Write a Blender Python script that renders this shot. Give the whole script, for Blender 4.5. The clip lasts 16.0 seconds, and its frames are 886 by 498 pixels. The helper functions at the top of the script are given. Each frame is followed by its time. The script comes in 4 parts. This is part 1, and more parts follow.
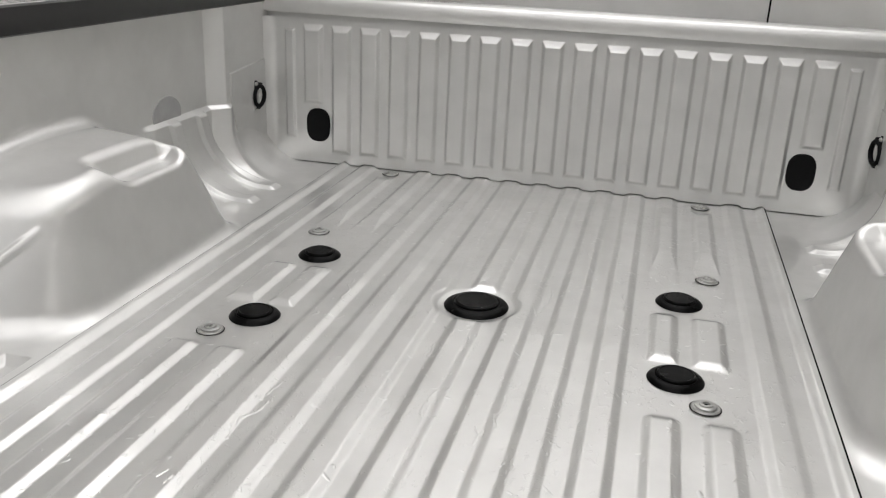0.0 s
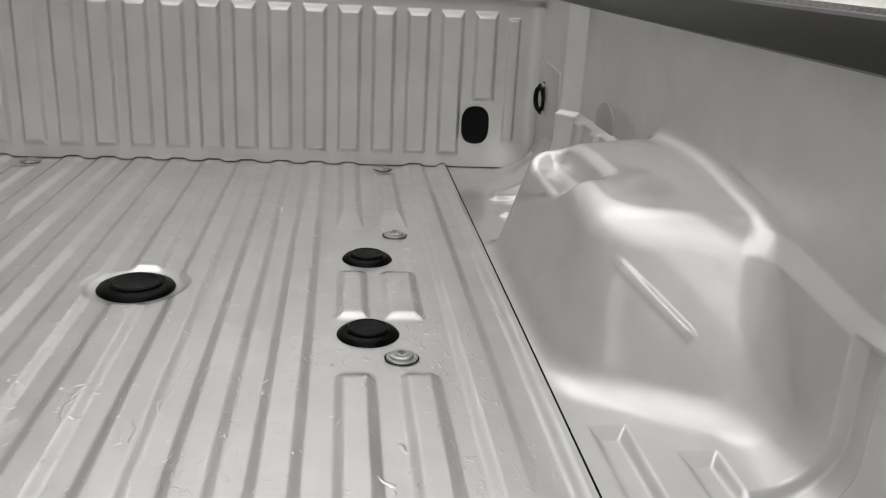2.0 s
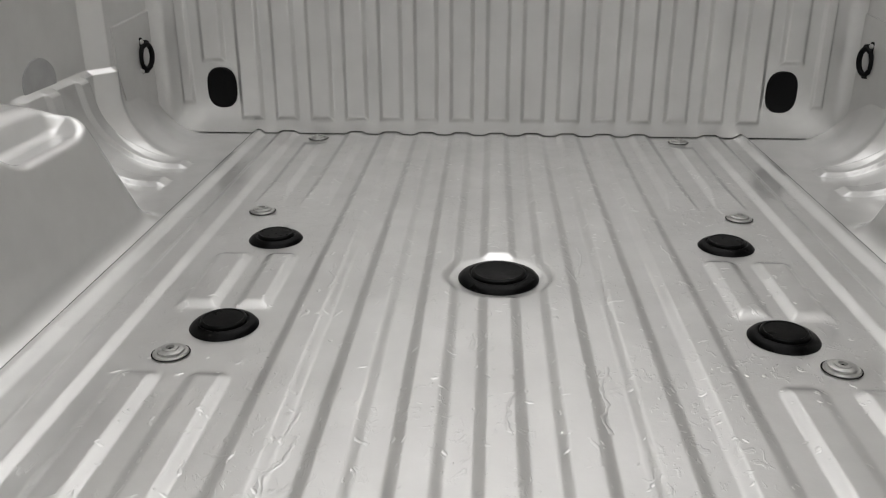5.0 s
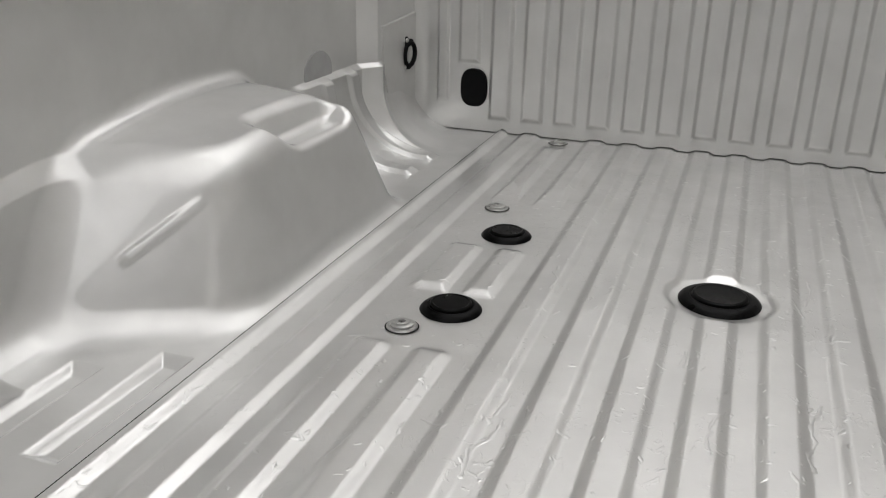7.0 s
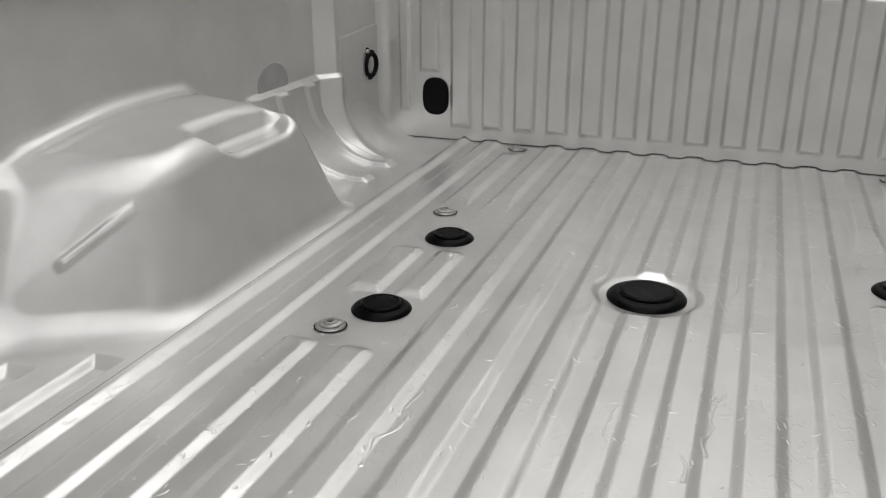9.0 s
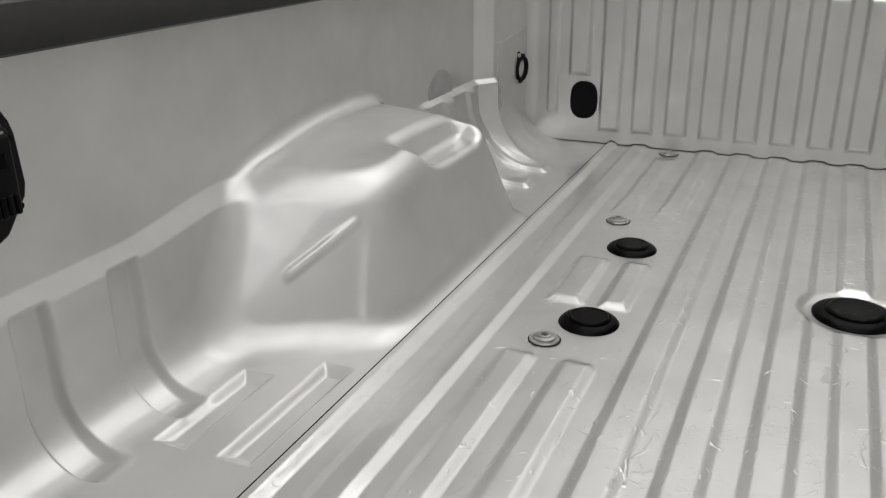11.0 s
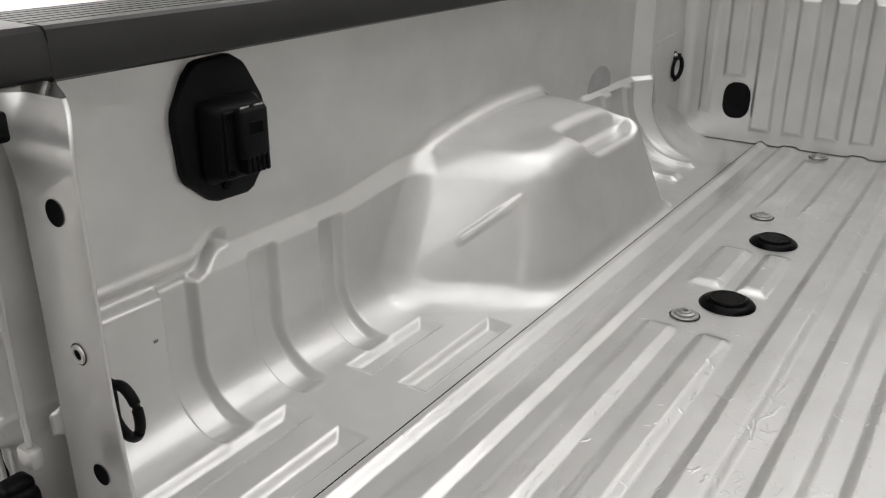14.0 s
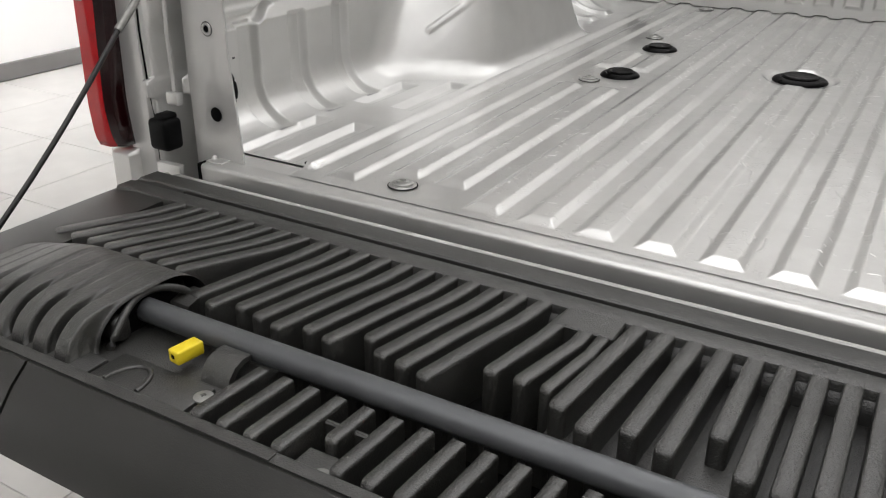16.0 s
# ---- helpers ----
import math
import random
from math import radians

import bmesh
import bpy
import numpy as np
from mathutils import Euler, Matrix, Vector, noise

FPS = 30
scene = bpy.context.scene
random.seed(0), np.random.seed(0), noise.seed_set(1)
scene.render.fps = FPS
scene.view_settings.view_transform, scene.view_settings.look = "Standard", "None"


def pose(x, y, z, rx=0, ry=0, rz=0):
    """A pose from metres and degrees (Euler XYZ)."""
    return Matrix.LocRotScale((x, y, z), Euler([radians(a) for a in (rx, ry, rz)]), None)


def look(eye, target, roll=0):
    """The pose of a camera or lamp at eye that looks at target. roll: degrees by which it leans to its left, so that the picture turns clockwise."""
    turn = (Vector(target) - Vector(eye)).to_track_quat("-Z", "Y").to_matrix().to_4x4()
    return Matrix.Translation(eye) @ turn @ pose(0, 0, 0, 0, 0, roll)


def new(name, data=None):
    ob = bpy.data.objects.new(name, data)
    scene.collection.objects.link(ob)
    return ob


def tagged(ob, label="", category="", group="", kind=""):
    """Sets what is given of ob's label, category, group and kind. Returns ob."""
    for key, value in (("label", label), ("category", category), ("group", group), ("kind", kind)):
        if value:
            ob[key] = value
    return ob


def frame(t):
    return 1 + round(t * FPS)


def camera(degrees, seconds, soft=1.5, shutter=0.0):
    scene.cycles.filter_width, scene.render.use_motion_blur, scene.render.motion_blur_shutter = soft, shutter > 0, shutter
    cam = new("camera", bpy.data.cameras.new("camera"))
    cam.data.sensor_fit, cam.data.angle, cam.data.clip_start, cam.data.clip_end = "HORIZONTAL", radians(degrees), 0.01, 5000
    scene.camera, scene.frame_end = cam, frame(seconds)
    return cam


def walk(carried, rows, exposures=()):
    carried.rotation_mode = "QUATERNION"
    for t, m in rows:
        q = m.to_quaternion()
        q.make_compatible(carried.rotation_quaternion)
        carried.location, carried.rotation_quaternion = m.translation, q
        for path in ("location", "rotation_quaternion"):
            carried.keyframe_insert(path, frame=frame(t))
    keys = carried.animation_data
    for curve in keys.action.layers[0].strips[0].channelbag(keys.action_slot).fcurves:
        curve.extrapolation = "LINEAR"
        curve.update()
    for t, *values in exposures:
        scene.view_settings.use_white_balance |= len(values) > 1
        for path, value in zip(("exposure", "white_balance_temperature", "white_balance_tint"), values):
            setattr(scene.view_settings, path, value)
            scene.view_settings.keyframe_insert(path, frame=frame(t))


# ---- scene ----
cam = camera(54.5, 16.0, soft=1.15)
METRES, EYE, TILT, LEAN, TURN = 6.881, 1.5, 0.0, 0.0, 13.6
PATH = [
    (0, (0.282, -0.236, 0.661), (-0.154, 1.59, -0.029), 2.6),
    (0.3, (0.334, -0.241, 0.661), (0.061, 1.619, -0.021), 2.6),
    (0.5, (0.366, -0.266, 0.642), (0.171, 1.608, -0.029), 3.0),
    (1, (0.368, -0.294, 0.615), (0.323, 1.591, -0.051), 3.2),
    (1.5, (0.321, -0.207, 0.565), (0.439, 1.678, -0.093), 3.2),
    (2, (0.328, -0.099, 0.532), (0.563, 1.778, -0.116), 3.0),
    (2.5, (0.353, 0.005, 0.507), (0.638, 1.869, -0.158), 1.2),
    (3, (0.287, 0.058, 0.496), (0.626, 1.91, -0.178), 1.4),
    (3.5, (0.193, 0.074, 0.494), (0.568, 1.915, -0.192), 1.6),
    (4, (0.096, 0.049, 0.513), (0.385, 1.893, -0.207), 1.2),
    (4.5, (0.036, 0.049, 0.514), (0.131, 1.909, -0.214), 0.1),
    (5, (-0.019, 0.037, 0.521), (-0.12, 1.893, -0.216), -0.1),
    (5.2, (-0.039, 0.037, 0.522), (-0.211, 1.887, -0.219), -0.1),
    (7.3, (0.008, -0.027, 0.546), (-0.634, 1.72, -0.187), 1.3),
    (7.5, (0.032, -0.023, 0.538), (-0.628, 1.719, -0.191), 1.2),
    (8, (0.105, -0.019, 0.53), (-0.603, 1.712, -0.179), 0.5),
    (8.2, (0.125, -0.017, 0.527), (-0.586, 1.716, -0.175), 0.3),
    (10.3, (0.025, -0.077, 0.577), (-0.464, 1.719, -0.156), 0.4),
    (10.5, (-0.013, -0.095, 0.575), (-0.503, 1.703, -0.15), 0.6),
    (11, (-0.086, -0.106, 0.588), (-0.851, 1.589, -0.148), -0.7),
    (11.5, (-0.16, -0.083, 0.58), (-1.116, 1.516, -0.148), -1.5),
    (12, (-0.219, -0.043, 0.557), (-1.242, 1.509, -0.18), 0.1),
    (12.5, (-0.222, -0.05, 0.563), (-1.257, 1.489, -0.184), 0.3),
    (13, (-0.14, -0.133, 0.601), (-1.179, 1.399, -0.157), 0.2),
    (13.5, (-0.08, -0.216, 0.622), (-1.112, 1.321, -0.136), 0.1),
    (14, (-0.049, -0.28, 0.623), (-1.073, 1.263, -0.131), 0.1),
    (14.5, (0.062, -0.394, 0.635), (-0.95, 1.165, -0.104), 0.2),
    (15, (0.166, -0.514, 0.612), (-0.839, 1.057, -0.113), 0.3),
    (15.5, (0.236, -0.702, 0.522), (-0.746, 0.882, -0.203), 0.2),
    (15.8, (0.267, -0.822, 0.499), (-0.677, 0.75, -0.3), 0.6),
    (16, (0.27, -0.871, 0.484), (-0.633, 0.697, -0.368), 0.6),
]
walk(cam, [(t, look(eye, target, roll)) for t, eye, target, roll in PATH],
     [(0.0, 0.12), (0.5, -0.12), (2.0, -0.17), (8.0, -0.15), (12.0, -0.15), (14.0, -0.09), (15.4, -0.22), (16.0, 0.02)])

# ---- light and surroundings ----
world = bpy.data.worlds.new("world")
scene.world = world
world.use_nodes = True
world.node_tree.nodes["Background"].inputs[0].default_value = (0.9, 0.95, 1.0, 1)
world.node_tree.nodes["Background"].inputs[1].default_value = 0.03

CEILING = 2.5      # ceiling height above the bed floor
GROUND = -0.93     # showroom floor below the bed floor


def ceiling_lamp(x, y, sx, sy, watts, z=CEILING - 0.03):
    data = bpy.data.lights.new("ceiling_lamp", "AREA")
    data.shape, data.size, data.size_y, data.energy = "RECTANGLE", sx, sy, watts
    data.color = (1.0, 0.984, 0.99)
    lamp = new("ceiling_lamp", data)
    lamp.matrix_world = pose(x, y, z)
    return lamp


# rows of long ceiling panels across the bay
# the dim y 4.0 row is unseen, added to lighten the near floor
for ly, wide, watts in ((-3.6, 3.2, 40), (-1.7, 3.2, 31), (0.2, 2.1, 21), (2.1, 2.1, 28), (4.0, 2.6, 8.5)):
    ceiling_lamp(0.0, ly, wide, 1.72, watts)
# wall washers, out of view, turned to brighten the side walls
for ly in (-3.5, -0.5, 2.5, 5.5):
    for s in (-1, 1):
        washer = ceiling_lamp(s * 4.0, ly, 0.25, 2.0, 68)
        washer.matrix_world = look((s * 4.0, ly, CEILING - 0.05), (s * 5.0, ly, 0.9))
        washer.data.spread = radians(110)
# unseen washers added to brighten the north wall
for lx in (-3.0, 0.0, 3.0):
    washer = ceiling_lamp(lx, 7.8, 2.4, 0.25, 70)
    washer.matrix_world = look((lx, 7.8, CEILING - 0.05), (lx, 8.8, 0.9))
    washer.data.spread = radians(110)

# ---- materials ----


def material(name, color, rough=0.5, metal=0.0, coat=0.0, coat_rough=0.05, spec=0.5):
    m = bpy.data.materials.new(name)
    m.use_nodes = True
    b = m.node_tree.nodes["Principled BSDF"]
    b.inputs["Base Color"].default_value = (*color, 1)
    b.inputs["Roughness"].default_value = rough
    b.inputs["Metallic"].default_value = metal
    b.inputs["Coat Weight"].default_value = coat
    b.inputs["Coat Roughness"].default_value = coat_rough
    b.inputs["Specular IOR Level"].default_value = spec
    return m


def node(m, kind, **values):
    n = m.node_tree.nodes.new(kind)
    for k, v in values.items():
        n.inputs[k.replace("_", " ")].default_value = v
    return n


def link(m, a, b):
    m.node_tree.links.new(a, b)


def coords(m):
    return node(m, "ShaderNodeTexCoord").outputs["Object"]


def tint(m, color, amount, scale, detail=5.0, sharp=0.5):
    """Varies the base colour by noise, between (1 - amount) and (1 + amount) times."""
    n = node(m, "ShaderNodeTexNoise", Scale=scale, Detail=detail, Roughness=sharp)
    link(m, coords(m), n.inputs["Vector"])
    r = node(m, "ShaderNodeMapRange", From_Min=0.3, From_Max=0.7, To_Min=1 - amount, To_Max=1 + amount)
    link(m, n.outputs["Fac"], r.inputs["Value"])
    mix = m.node_tree.nodes.new("ShaderNodeVectorMath")
    mix.operation = "SCALE"
    mix.inputs[0].default_value = color
    link(m, r.outputs[0], mix.inputs["Scale"])
    link(m, mix.outputs[0], m.node_tree.nodes["Principled BSDF"].inputs["Base Color"])
    return n


def vary(m, socket, low, high, scale, detail=4.0):
    n = node(m, "ShaderNodeTexNoise", Scale=scale, Detail=detail, Roughness=0.6)
    link(m, coords(m), n.inputs["Vector"])
    r = node(m, "ShaderNodeMapRange", From_Min=0.3, From_Max=0.7, To_Min=low, To_Max=high)
    link(m, n.outputs["Fac"], r.inputs["Value"])
    link(m, r.outputs[0], m.node_tree.nodes["Principled BSDF"].inputs[socket])


def bump(m, layers, coat=True):
    """layers: (noise scale, strength in metres)."""
    last = None
    for scale, depth, detail in layers:
        n = node(m, "ShaderNodeTexNoise", Scale=scale, Detail=detail, Roughness=0.55)
        link(m, coords(m), n.inputs["Vector"])
        b = node(m, "ShaderNodeBump", Strength=1.0, Distance=depth)
        link(m, n.outputs["Fac"], b.inputs["Height"])
        if last:
            link(m, last.outputs[0], b.inputs["Normal"])
        last = b
    p = m.node_tree.nodes["Principled BSDF"]
    link(m, last.outputs[0], p.inputs["Normal"])
    if coat:
        link(m, last.outputs[0], p.inputs["Coat Normal"])
    return last


SILVER = (0.60, 0.60, 0.585)


def silver_paint(name, waves, rough, coat_index):
    m = material(name, SILVER, rough, 0.72, 1.0, 0.03)
    tint(m, SILVER, 0.05, 9.0)
    m.node_tree.nodes["Principled BSDF"].inputs["Coat IOR"].default_value = coat_index
    vary(m, "Roughness", rough - 0.06, rough + 0.08, 23.0)
    bump(m, waves)
    return m


PAINT = silver_paint("silver_paint", [(7.0, 0.0003, 2.0), (160.0, 0.00003, 2.0)], 0.44, 1.5)
FLOOR_PAINT = silver_paint("silver_floor_paint", [(9.0, 0.0008, 2.0), (55.0, 0.0002, 4.0), (260.0, 0.00005, 3.0)], 0.36, 1.65)


def film_wrinkles(m, depth):
    """Patches of dried film with crisp ragged rims, drawn out along the bed, on top of the paint's own relief."""
    p = m.node_tree.nodes["Principled BSDF"]
    below = p.inputs["Normal"].links[0].from_socket
    place = node(m, "ShaderNodeMapping", Scale=(1.0, 0.65, 1.0))
    link(m, coords(m), place.inputs["Vector"])
    fine = node(m, "ShaderNodeTexNoise", Scale=72.0, Detail=3.0, Roughness=0.6, Distortion=1.1)
    link(m, place.outputs[0], fine.inputs["Vector"])
    rim = node(m, "ShaderNodeMapRange", From_Min=0.575, From_Max=0.64, To_Min=0.0, To_Max=1.0)
    link(m, fine.outputs["Fac"], rim.inputs["Value"])
    wide = node(m, "ShaderNodeTexNoise", Scale=7.0, Detail=2.0)
    link(m, place.outputs[0], wide.inputs["Vector"])
    patch = node(m, "ShaderNodeMapRange", From_Min=0.46, From_Max=0.56, To_Min=0.0, To_Max=1.0)
    link(m, wide.outputs["Fac"], patch.inputs["Value"])
    both = m.node_tree.nodes.new("ShaderNodeMath")
    both.operation = "MULTIPLY"
    link(m, rim.outputs[0], both.inputs[0])
    link(m, patch.outputs[0], both.inputs[1])
    b = node(m, "ShaderNodeBump", Strength=1.0, Distance=depth)
    link(m, both.outputs[0], b.inputs["Height"])
    link(m, below, b.inputs["Normal"])
    link(m, b.outputs[0], p.inputs["Normal"])
    link(m, b.outputs[0], p.inputs["Coat Normal"])


film_wrinkles(FLOOR_PAINT, 0.0003)
RUBBER = material("black_rubber", (0.0012, 0.0012, 0.0012), 0.45, spec=0.05)
bump(RUBBER, [(300.0, 0.0002, 3.0)], False)
PLUG = material("moulded_black_rubber", (0.0014, 0.0014, 0.0014), 0.30, spec=0.07)
vary(PLUG, "Roughness", 0.24, 0.42, 45.0)
bump(PLUG, [(300.0, 0.00008, 3.0)], False)
RAIL = material("dark_rail_plastic", (0.0075, 0.0074, 0.0071), 0.32, spec=0.5)
bump(RAIL, [(700.0, 0.0001, 2.0)], False)
tint(RAIL, (0.0075, 0.0074, 0.0071), 0.12, 14.0)
LINER = material("grained_black_plastic", (0.018, 0.018, 0.0158), 0.42, spec=1.0)
bump(LINER, [(520.0, 0.0008, 2.0)], False)
tint(LINER, (0.018, 0.018, 0.0158), 0.18, 18.0)
TRIM = material("smooth_dark_plastic", (0.015, 0.015, 0.0132), 0.42, spec=0.5)
bump(TRIM, [(700.0, 0.0002, 2.0)], False)
tint(TRIM, (0.015, 0.015, 0.0132), 0.15, 12.0)
BLACK = material("black_plastic", (0.002, 0.002, 0.0023), 0.5, spec=0.12)
bump(BLACK, [(600.0, 0.0002, 2.0)], False)
# near-black painted for shade in gaps and holes, also dark seams and frame parts
SHADE_AND_DARK = material("dark_gap", (0.002, 0.002, 0.002), 0.9, spec=0.1)
STEEL = material("zinc_steel", (0.52, 0.52, 0.50), 0.36, 0.85)
tint(STEEL, (0.52, 0.52, 0.50), 0.15, 60.0)
ZINC = material("grey_zinc", (0.40, 0.40, 0.385), 0.42, 0.8)
tint(ZINC, (0.40, 0.40, 0.385), 0.2, 70.0)
DULL = material("dull_zinc", (0.30, 0.30, 0.285), 0.5, 0.7)
tint(DULL, (0.30, 0.30, 0.285), 0.2, 70.0)
TUBE = material("satin_steel_tube", (0.11, 0.115, 0.12), 0.42, 0.5)
vary(TUBE, "Roughness", 0.3, 0.5, 40.0)
YELLOW = material("yellow_plastic", (0.80, 0.62, 0.02), 0.4)
RED = material("red_lens", (0.40, 0.006, 0.010), 0.22, 0, 0.25)
DARKRED = material("dark_red_lens", (0.012, 0.001, 0.0015), 0.15, 0, 0.3)
CLEARLENS = material("pale_lens", (0.65, 0.5, 0.48), 0.2, 0, 0.5)
WHITE = material("white_wall_paint", (0.8, 0.79, 0.775), 0.7)
tint(WHITE, (0.8, 0.79, 0.775), 0.03, 1.5)
CEIL = material("pale_ceiling_paint", (0.62, 0.62, 0.61), 0.8)
tint(CEIL, (0.62, 0.62, 0.61), 0.04, 1.2)
TILE = material("floor_tile", (0.55, 0.54, 0.52), 0.3)
tint(TILE, (0.55, 0.54, 0.52), 0.08, 4.0)
GROUT = material("grout", (0.53, 0.52, 0.50), 0.6)
ROUND_GREY = material("grey_damping_pad", (0.29, 0.29, 0.283), 0.6)
tint(ROUND_GREY, (0.29, 0.29, 0.283), 0.1, 25.0)
UNSEEN_GREY = material("grey_wall_paint", (0.42, 0.42, 0.415), 0.7)
tint(UNSEEN_GREY, (0.42, 0.42, 0.415), 0.04, 1.5)
PLINTH = material("grey_plinth", (0.16, 0.155, 0.15), 0.5)
tint(PLINTH, (0.16, 0.155, 0.15), 0.06, 8.0)

# ---- mesh helpers ----


def link_mesh(name, me, mat, parent=None, label=""):
    me.materials.append(mat)
    ob = new(name, me)
    ob.parent = parent
    if label:
        ob["label"] = label
    return ob


def part(name, bm, mat, parent=None, label="", smooth=None):
    """One bmesh as one mesh object. smooth: the angle in degrees below which edges shade smooth."""
    me = bpy.data.meshes.new(name)
    bmesh.ops.recalc_face_normals(bm, faces=bm.faces)
    if smooth is not None:
        for f in bm.faces:
            f.smooth = True
        for e in bm.edges:
            if len(e.link_faces) == 2 and e.calc_face_angle(0) > radians(smooth):
                e.smooth = False
    bm.to_mesh(me)
    bm.free()
    return link_mesh(name, me, mat, parent, label)


def sheet(name, P, mat, parent=None, label=""):
    """A smooth sheet through a grid of points P[rows, columns, 3]."""
    n, m = P.shape[:2]
    i = np.arange(n * m).reshape(n, m)
    quads = np.stack([i[:-1, :-1], i[:-1, 1:], i[1:, 1:], i[1:, :-1]], -1).reshape(-1, 4)
    me = bpy.data.meshes.new(name)
    me.from_pydata(P.reshape(-1, 3).tolist(), [], quads.tolist())
    me.polygons.foreach_set("use_smooth", np.ones(len(quads), bool))
    me.update()
    return link_mesh(name, me, mat, parent, label)


def mirrored(ob, parent=None):
    """The same mesh on the other side of the truck."""
    o = new(ob.name.split(".")[0], ob.data)
    o.parent = parent or ob.parent
    o.matrix_basis = Matrix.Diagonal((-1, 1, 1, 1)) @ ob.matrix_basis
    if "label" in ob:
        o["label"] = ob["label"]
    return o


def box(x0, x1, y0, y1, z0, z1, bevel=0.0, segments=2):
    bm = bmesh.new()
    bmesh.ops.create_cube(bm, size=1)
    for v in bm.verts:
        v.co = ((x0 + x1) / 2 + v.co.x * (x1 - x0), (y0 + y1) / 2 + v.co.y * (y1 - y0), (z0 + z1) / 2 + v.co.z * (z1 - z0))
    if bevel:
        bmesh.ops.bevel(bm, geom=bm.edges[:], offset=bevel, segments=segments, affect="EDGES", profile=0.5)
    return bm


def extrude_x(profile, x0, x1, closed=True):
    """A profile of (y, z) swept along x."""
    bm = bmesh.new()
    a = [bm.verts.new((x0, y, z)) for y, z in profile]
    b = [bm.verts.new((x1, y, z)) for y, z in profile]
    n = len(profile)
    for i in range(n if closed else n - 1):
        bm.faces.new((a[i], a[(i + 1) % n], b[(i + 1) % n], b[i]))
    if closed:
        bm.faces.new(a[::-1])
        bm.faces.new(b)
    return bm


def extrude_y(profile, y0, y1):
    """A closed profile of (x, z) swept along y."""
    bm = bmesh.new()
    a = [bm.verts.new((x, y0, z)) for x, z in profile]
    b = [bm.verts.new((x, y1, z)) for x, z in profile]
    n = len(profile)
    for i in range(n):
        bm.faces.new((a[i], a[(i + 1) % n], b[(i + 1) % n], b[i]))
    bm.faces.new(a[::-1])
    bm.faces.new(b)
    return bm


def lathe(profile, m=Matrix(), steps=40):
    """A profile of (radius, height) turned about z, then set by m."""
    bm = bmesh.new()
    rings = []
    for r, h in profile:
        if r < 1e-6:
            rings.append([bm.verts.new(m @ Vector((0, 0, h)))])
        else:
            rings.append([bm.verts.new(m @ Vector((r * math.cos(2 * math.pi * k / steps), r * math.sin(2 * math.pi * k / steps), h))) for k in range(steps)])
    for a, b in zip(rings, rings[1:]):
        for k in range(steps):
            k2 = (k + 1) % steps
            if len(a) == 1:
                bm.faces.new((a[0], b[k], b[k2]))
            elif len(b) == 1:
                bm.faces.new((a[k], a[k2], b[0]))
            else:
                bm.faces.new((a[k], a[k2], b[k2], b[k]))
    return bm


def tube(points, r, steps=12, bm=None):
    """A round bar along a line of points."""
    bm = bm or bmesh.new()
    pts = [Vector(p) for p in points]
    rings = []
    for i, p in enumerate(pts):
        d = (pts[min(i + 1, len(pts) - 1)] - pts[max(i - 1, 0)]).normalized()
        u = d.cross(Vector((0, 0, 1)) if abs(d.z) < 0.9 else Vector((1, 0, 0))).normalized()
        v = d.cross(u)
        rings.append([bm.verts.new(p + r * (math.cos(2 * math.pi * k / steps) * u + math.sin(2 * math.pi * k / steps) * v)) for k in range(steps)])
    for a, b in zip(rings, rings[1:]):
        for k in range(steps):
            bm.faces.new((a[k], a[(k + 1) % steps], b[(k + 1) % steps], b[k]))
    bm.faces.new(rings[0][::-1])
    bm.faces.new(rings[-1])
    return bm


def sm(t):
    t = np.clip(t, 0, 1)
    return t * t * (3 - 2 * t)


def crisp(t):
    """A straight ramp with only its two ends eased."""
    t = np.clip(t, 0, 1)
    return 0.35 * sm(t) + 0.65 * sm(np.clip((t - 0.1) / 0.8, 0, 1) * 0.8 + 0.1 * (t > 0.1) + 0.1 * (t >= 0.9)) * 0.3 + 0.65 * 0.7 * t


def join_round(a, b, r):
    """Distance to two solids joined with a fillet of radius r."""
    return np.maximum(r, np.minimum(a, b)) - np.hypot(np.maximum(r - a, 0), np.maximum(r - b, 0))


def meet_soft(a, b, r):
    """The same with a gentle edge whose curvature has no jump."""
    return np.maximum(a, b) + np.maximum(r - np.abs(a - b), 0) ** 3 / (6 * r * r)


def meet_round(a, b, r):
    """Distance to what two solids share, its edge rounded by r."""
    return np.minimum(-r, np.maximum(a, b)) + np.hypot(np.maximum(r + a, 0), np.maximum(r + b, 0))


# ---- showroom ----
def showroom():
    tagged(part("floor", box(-6, 9, -7, 9, GROUND - 0.2, GROUND - 0.004), GROUT), "pale grey tiled showroom floor with grey grout", "floor", kind="structure")
    for name, b in (("wall_west", (-5.15, -4.95, -7, 9)), ("wall_east", (5.2, 5.4, -7, 9)), ("wall_north", (-4.95, 5.2, 8.8, 9)), ("wall_south", (-4.95, 5.2, -7, -6.8))):
        # south wall is unseen; its grey is set for reflections in the bed
        dark = name == "wall_south"
        tagged(part(name, box(*b, GROUND, CEILING), UNSEEN_GREY if dark else WHITE), "unseen closing wall, its grey set to tune reflections in the bed" if dark else "plain white painted showroom wall", "wall", kind="structure")
    tagged(part("ceiling", box(-5.15, 5.4, -7, 9, CEILING, CEILING + 0.1), CEIL), "plain pale showroom ceiling", "ceiling", kind="structure")
    tagged(part("baseboard", box(-4.95, -4.92, -6.8, 8.8, GROUND, GROUND + 0.11, 0.006), PLINTH), "dark grey skirting along the white wall", "baseboard", kind="structure")


showroom()

# ---- the truck's bed ----
truck = new("pickup_truck")
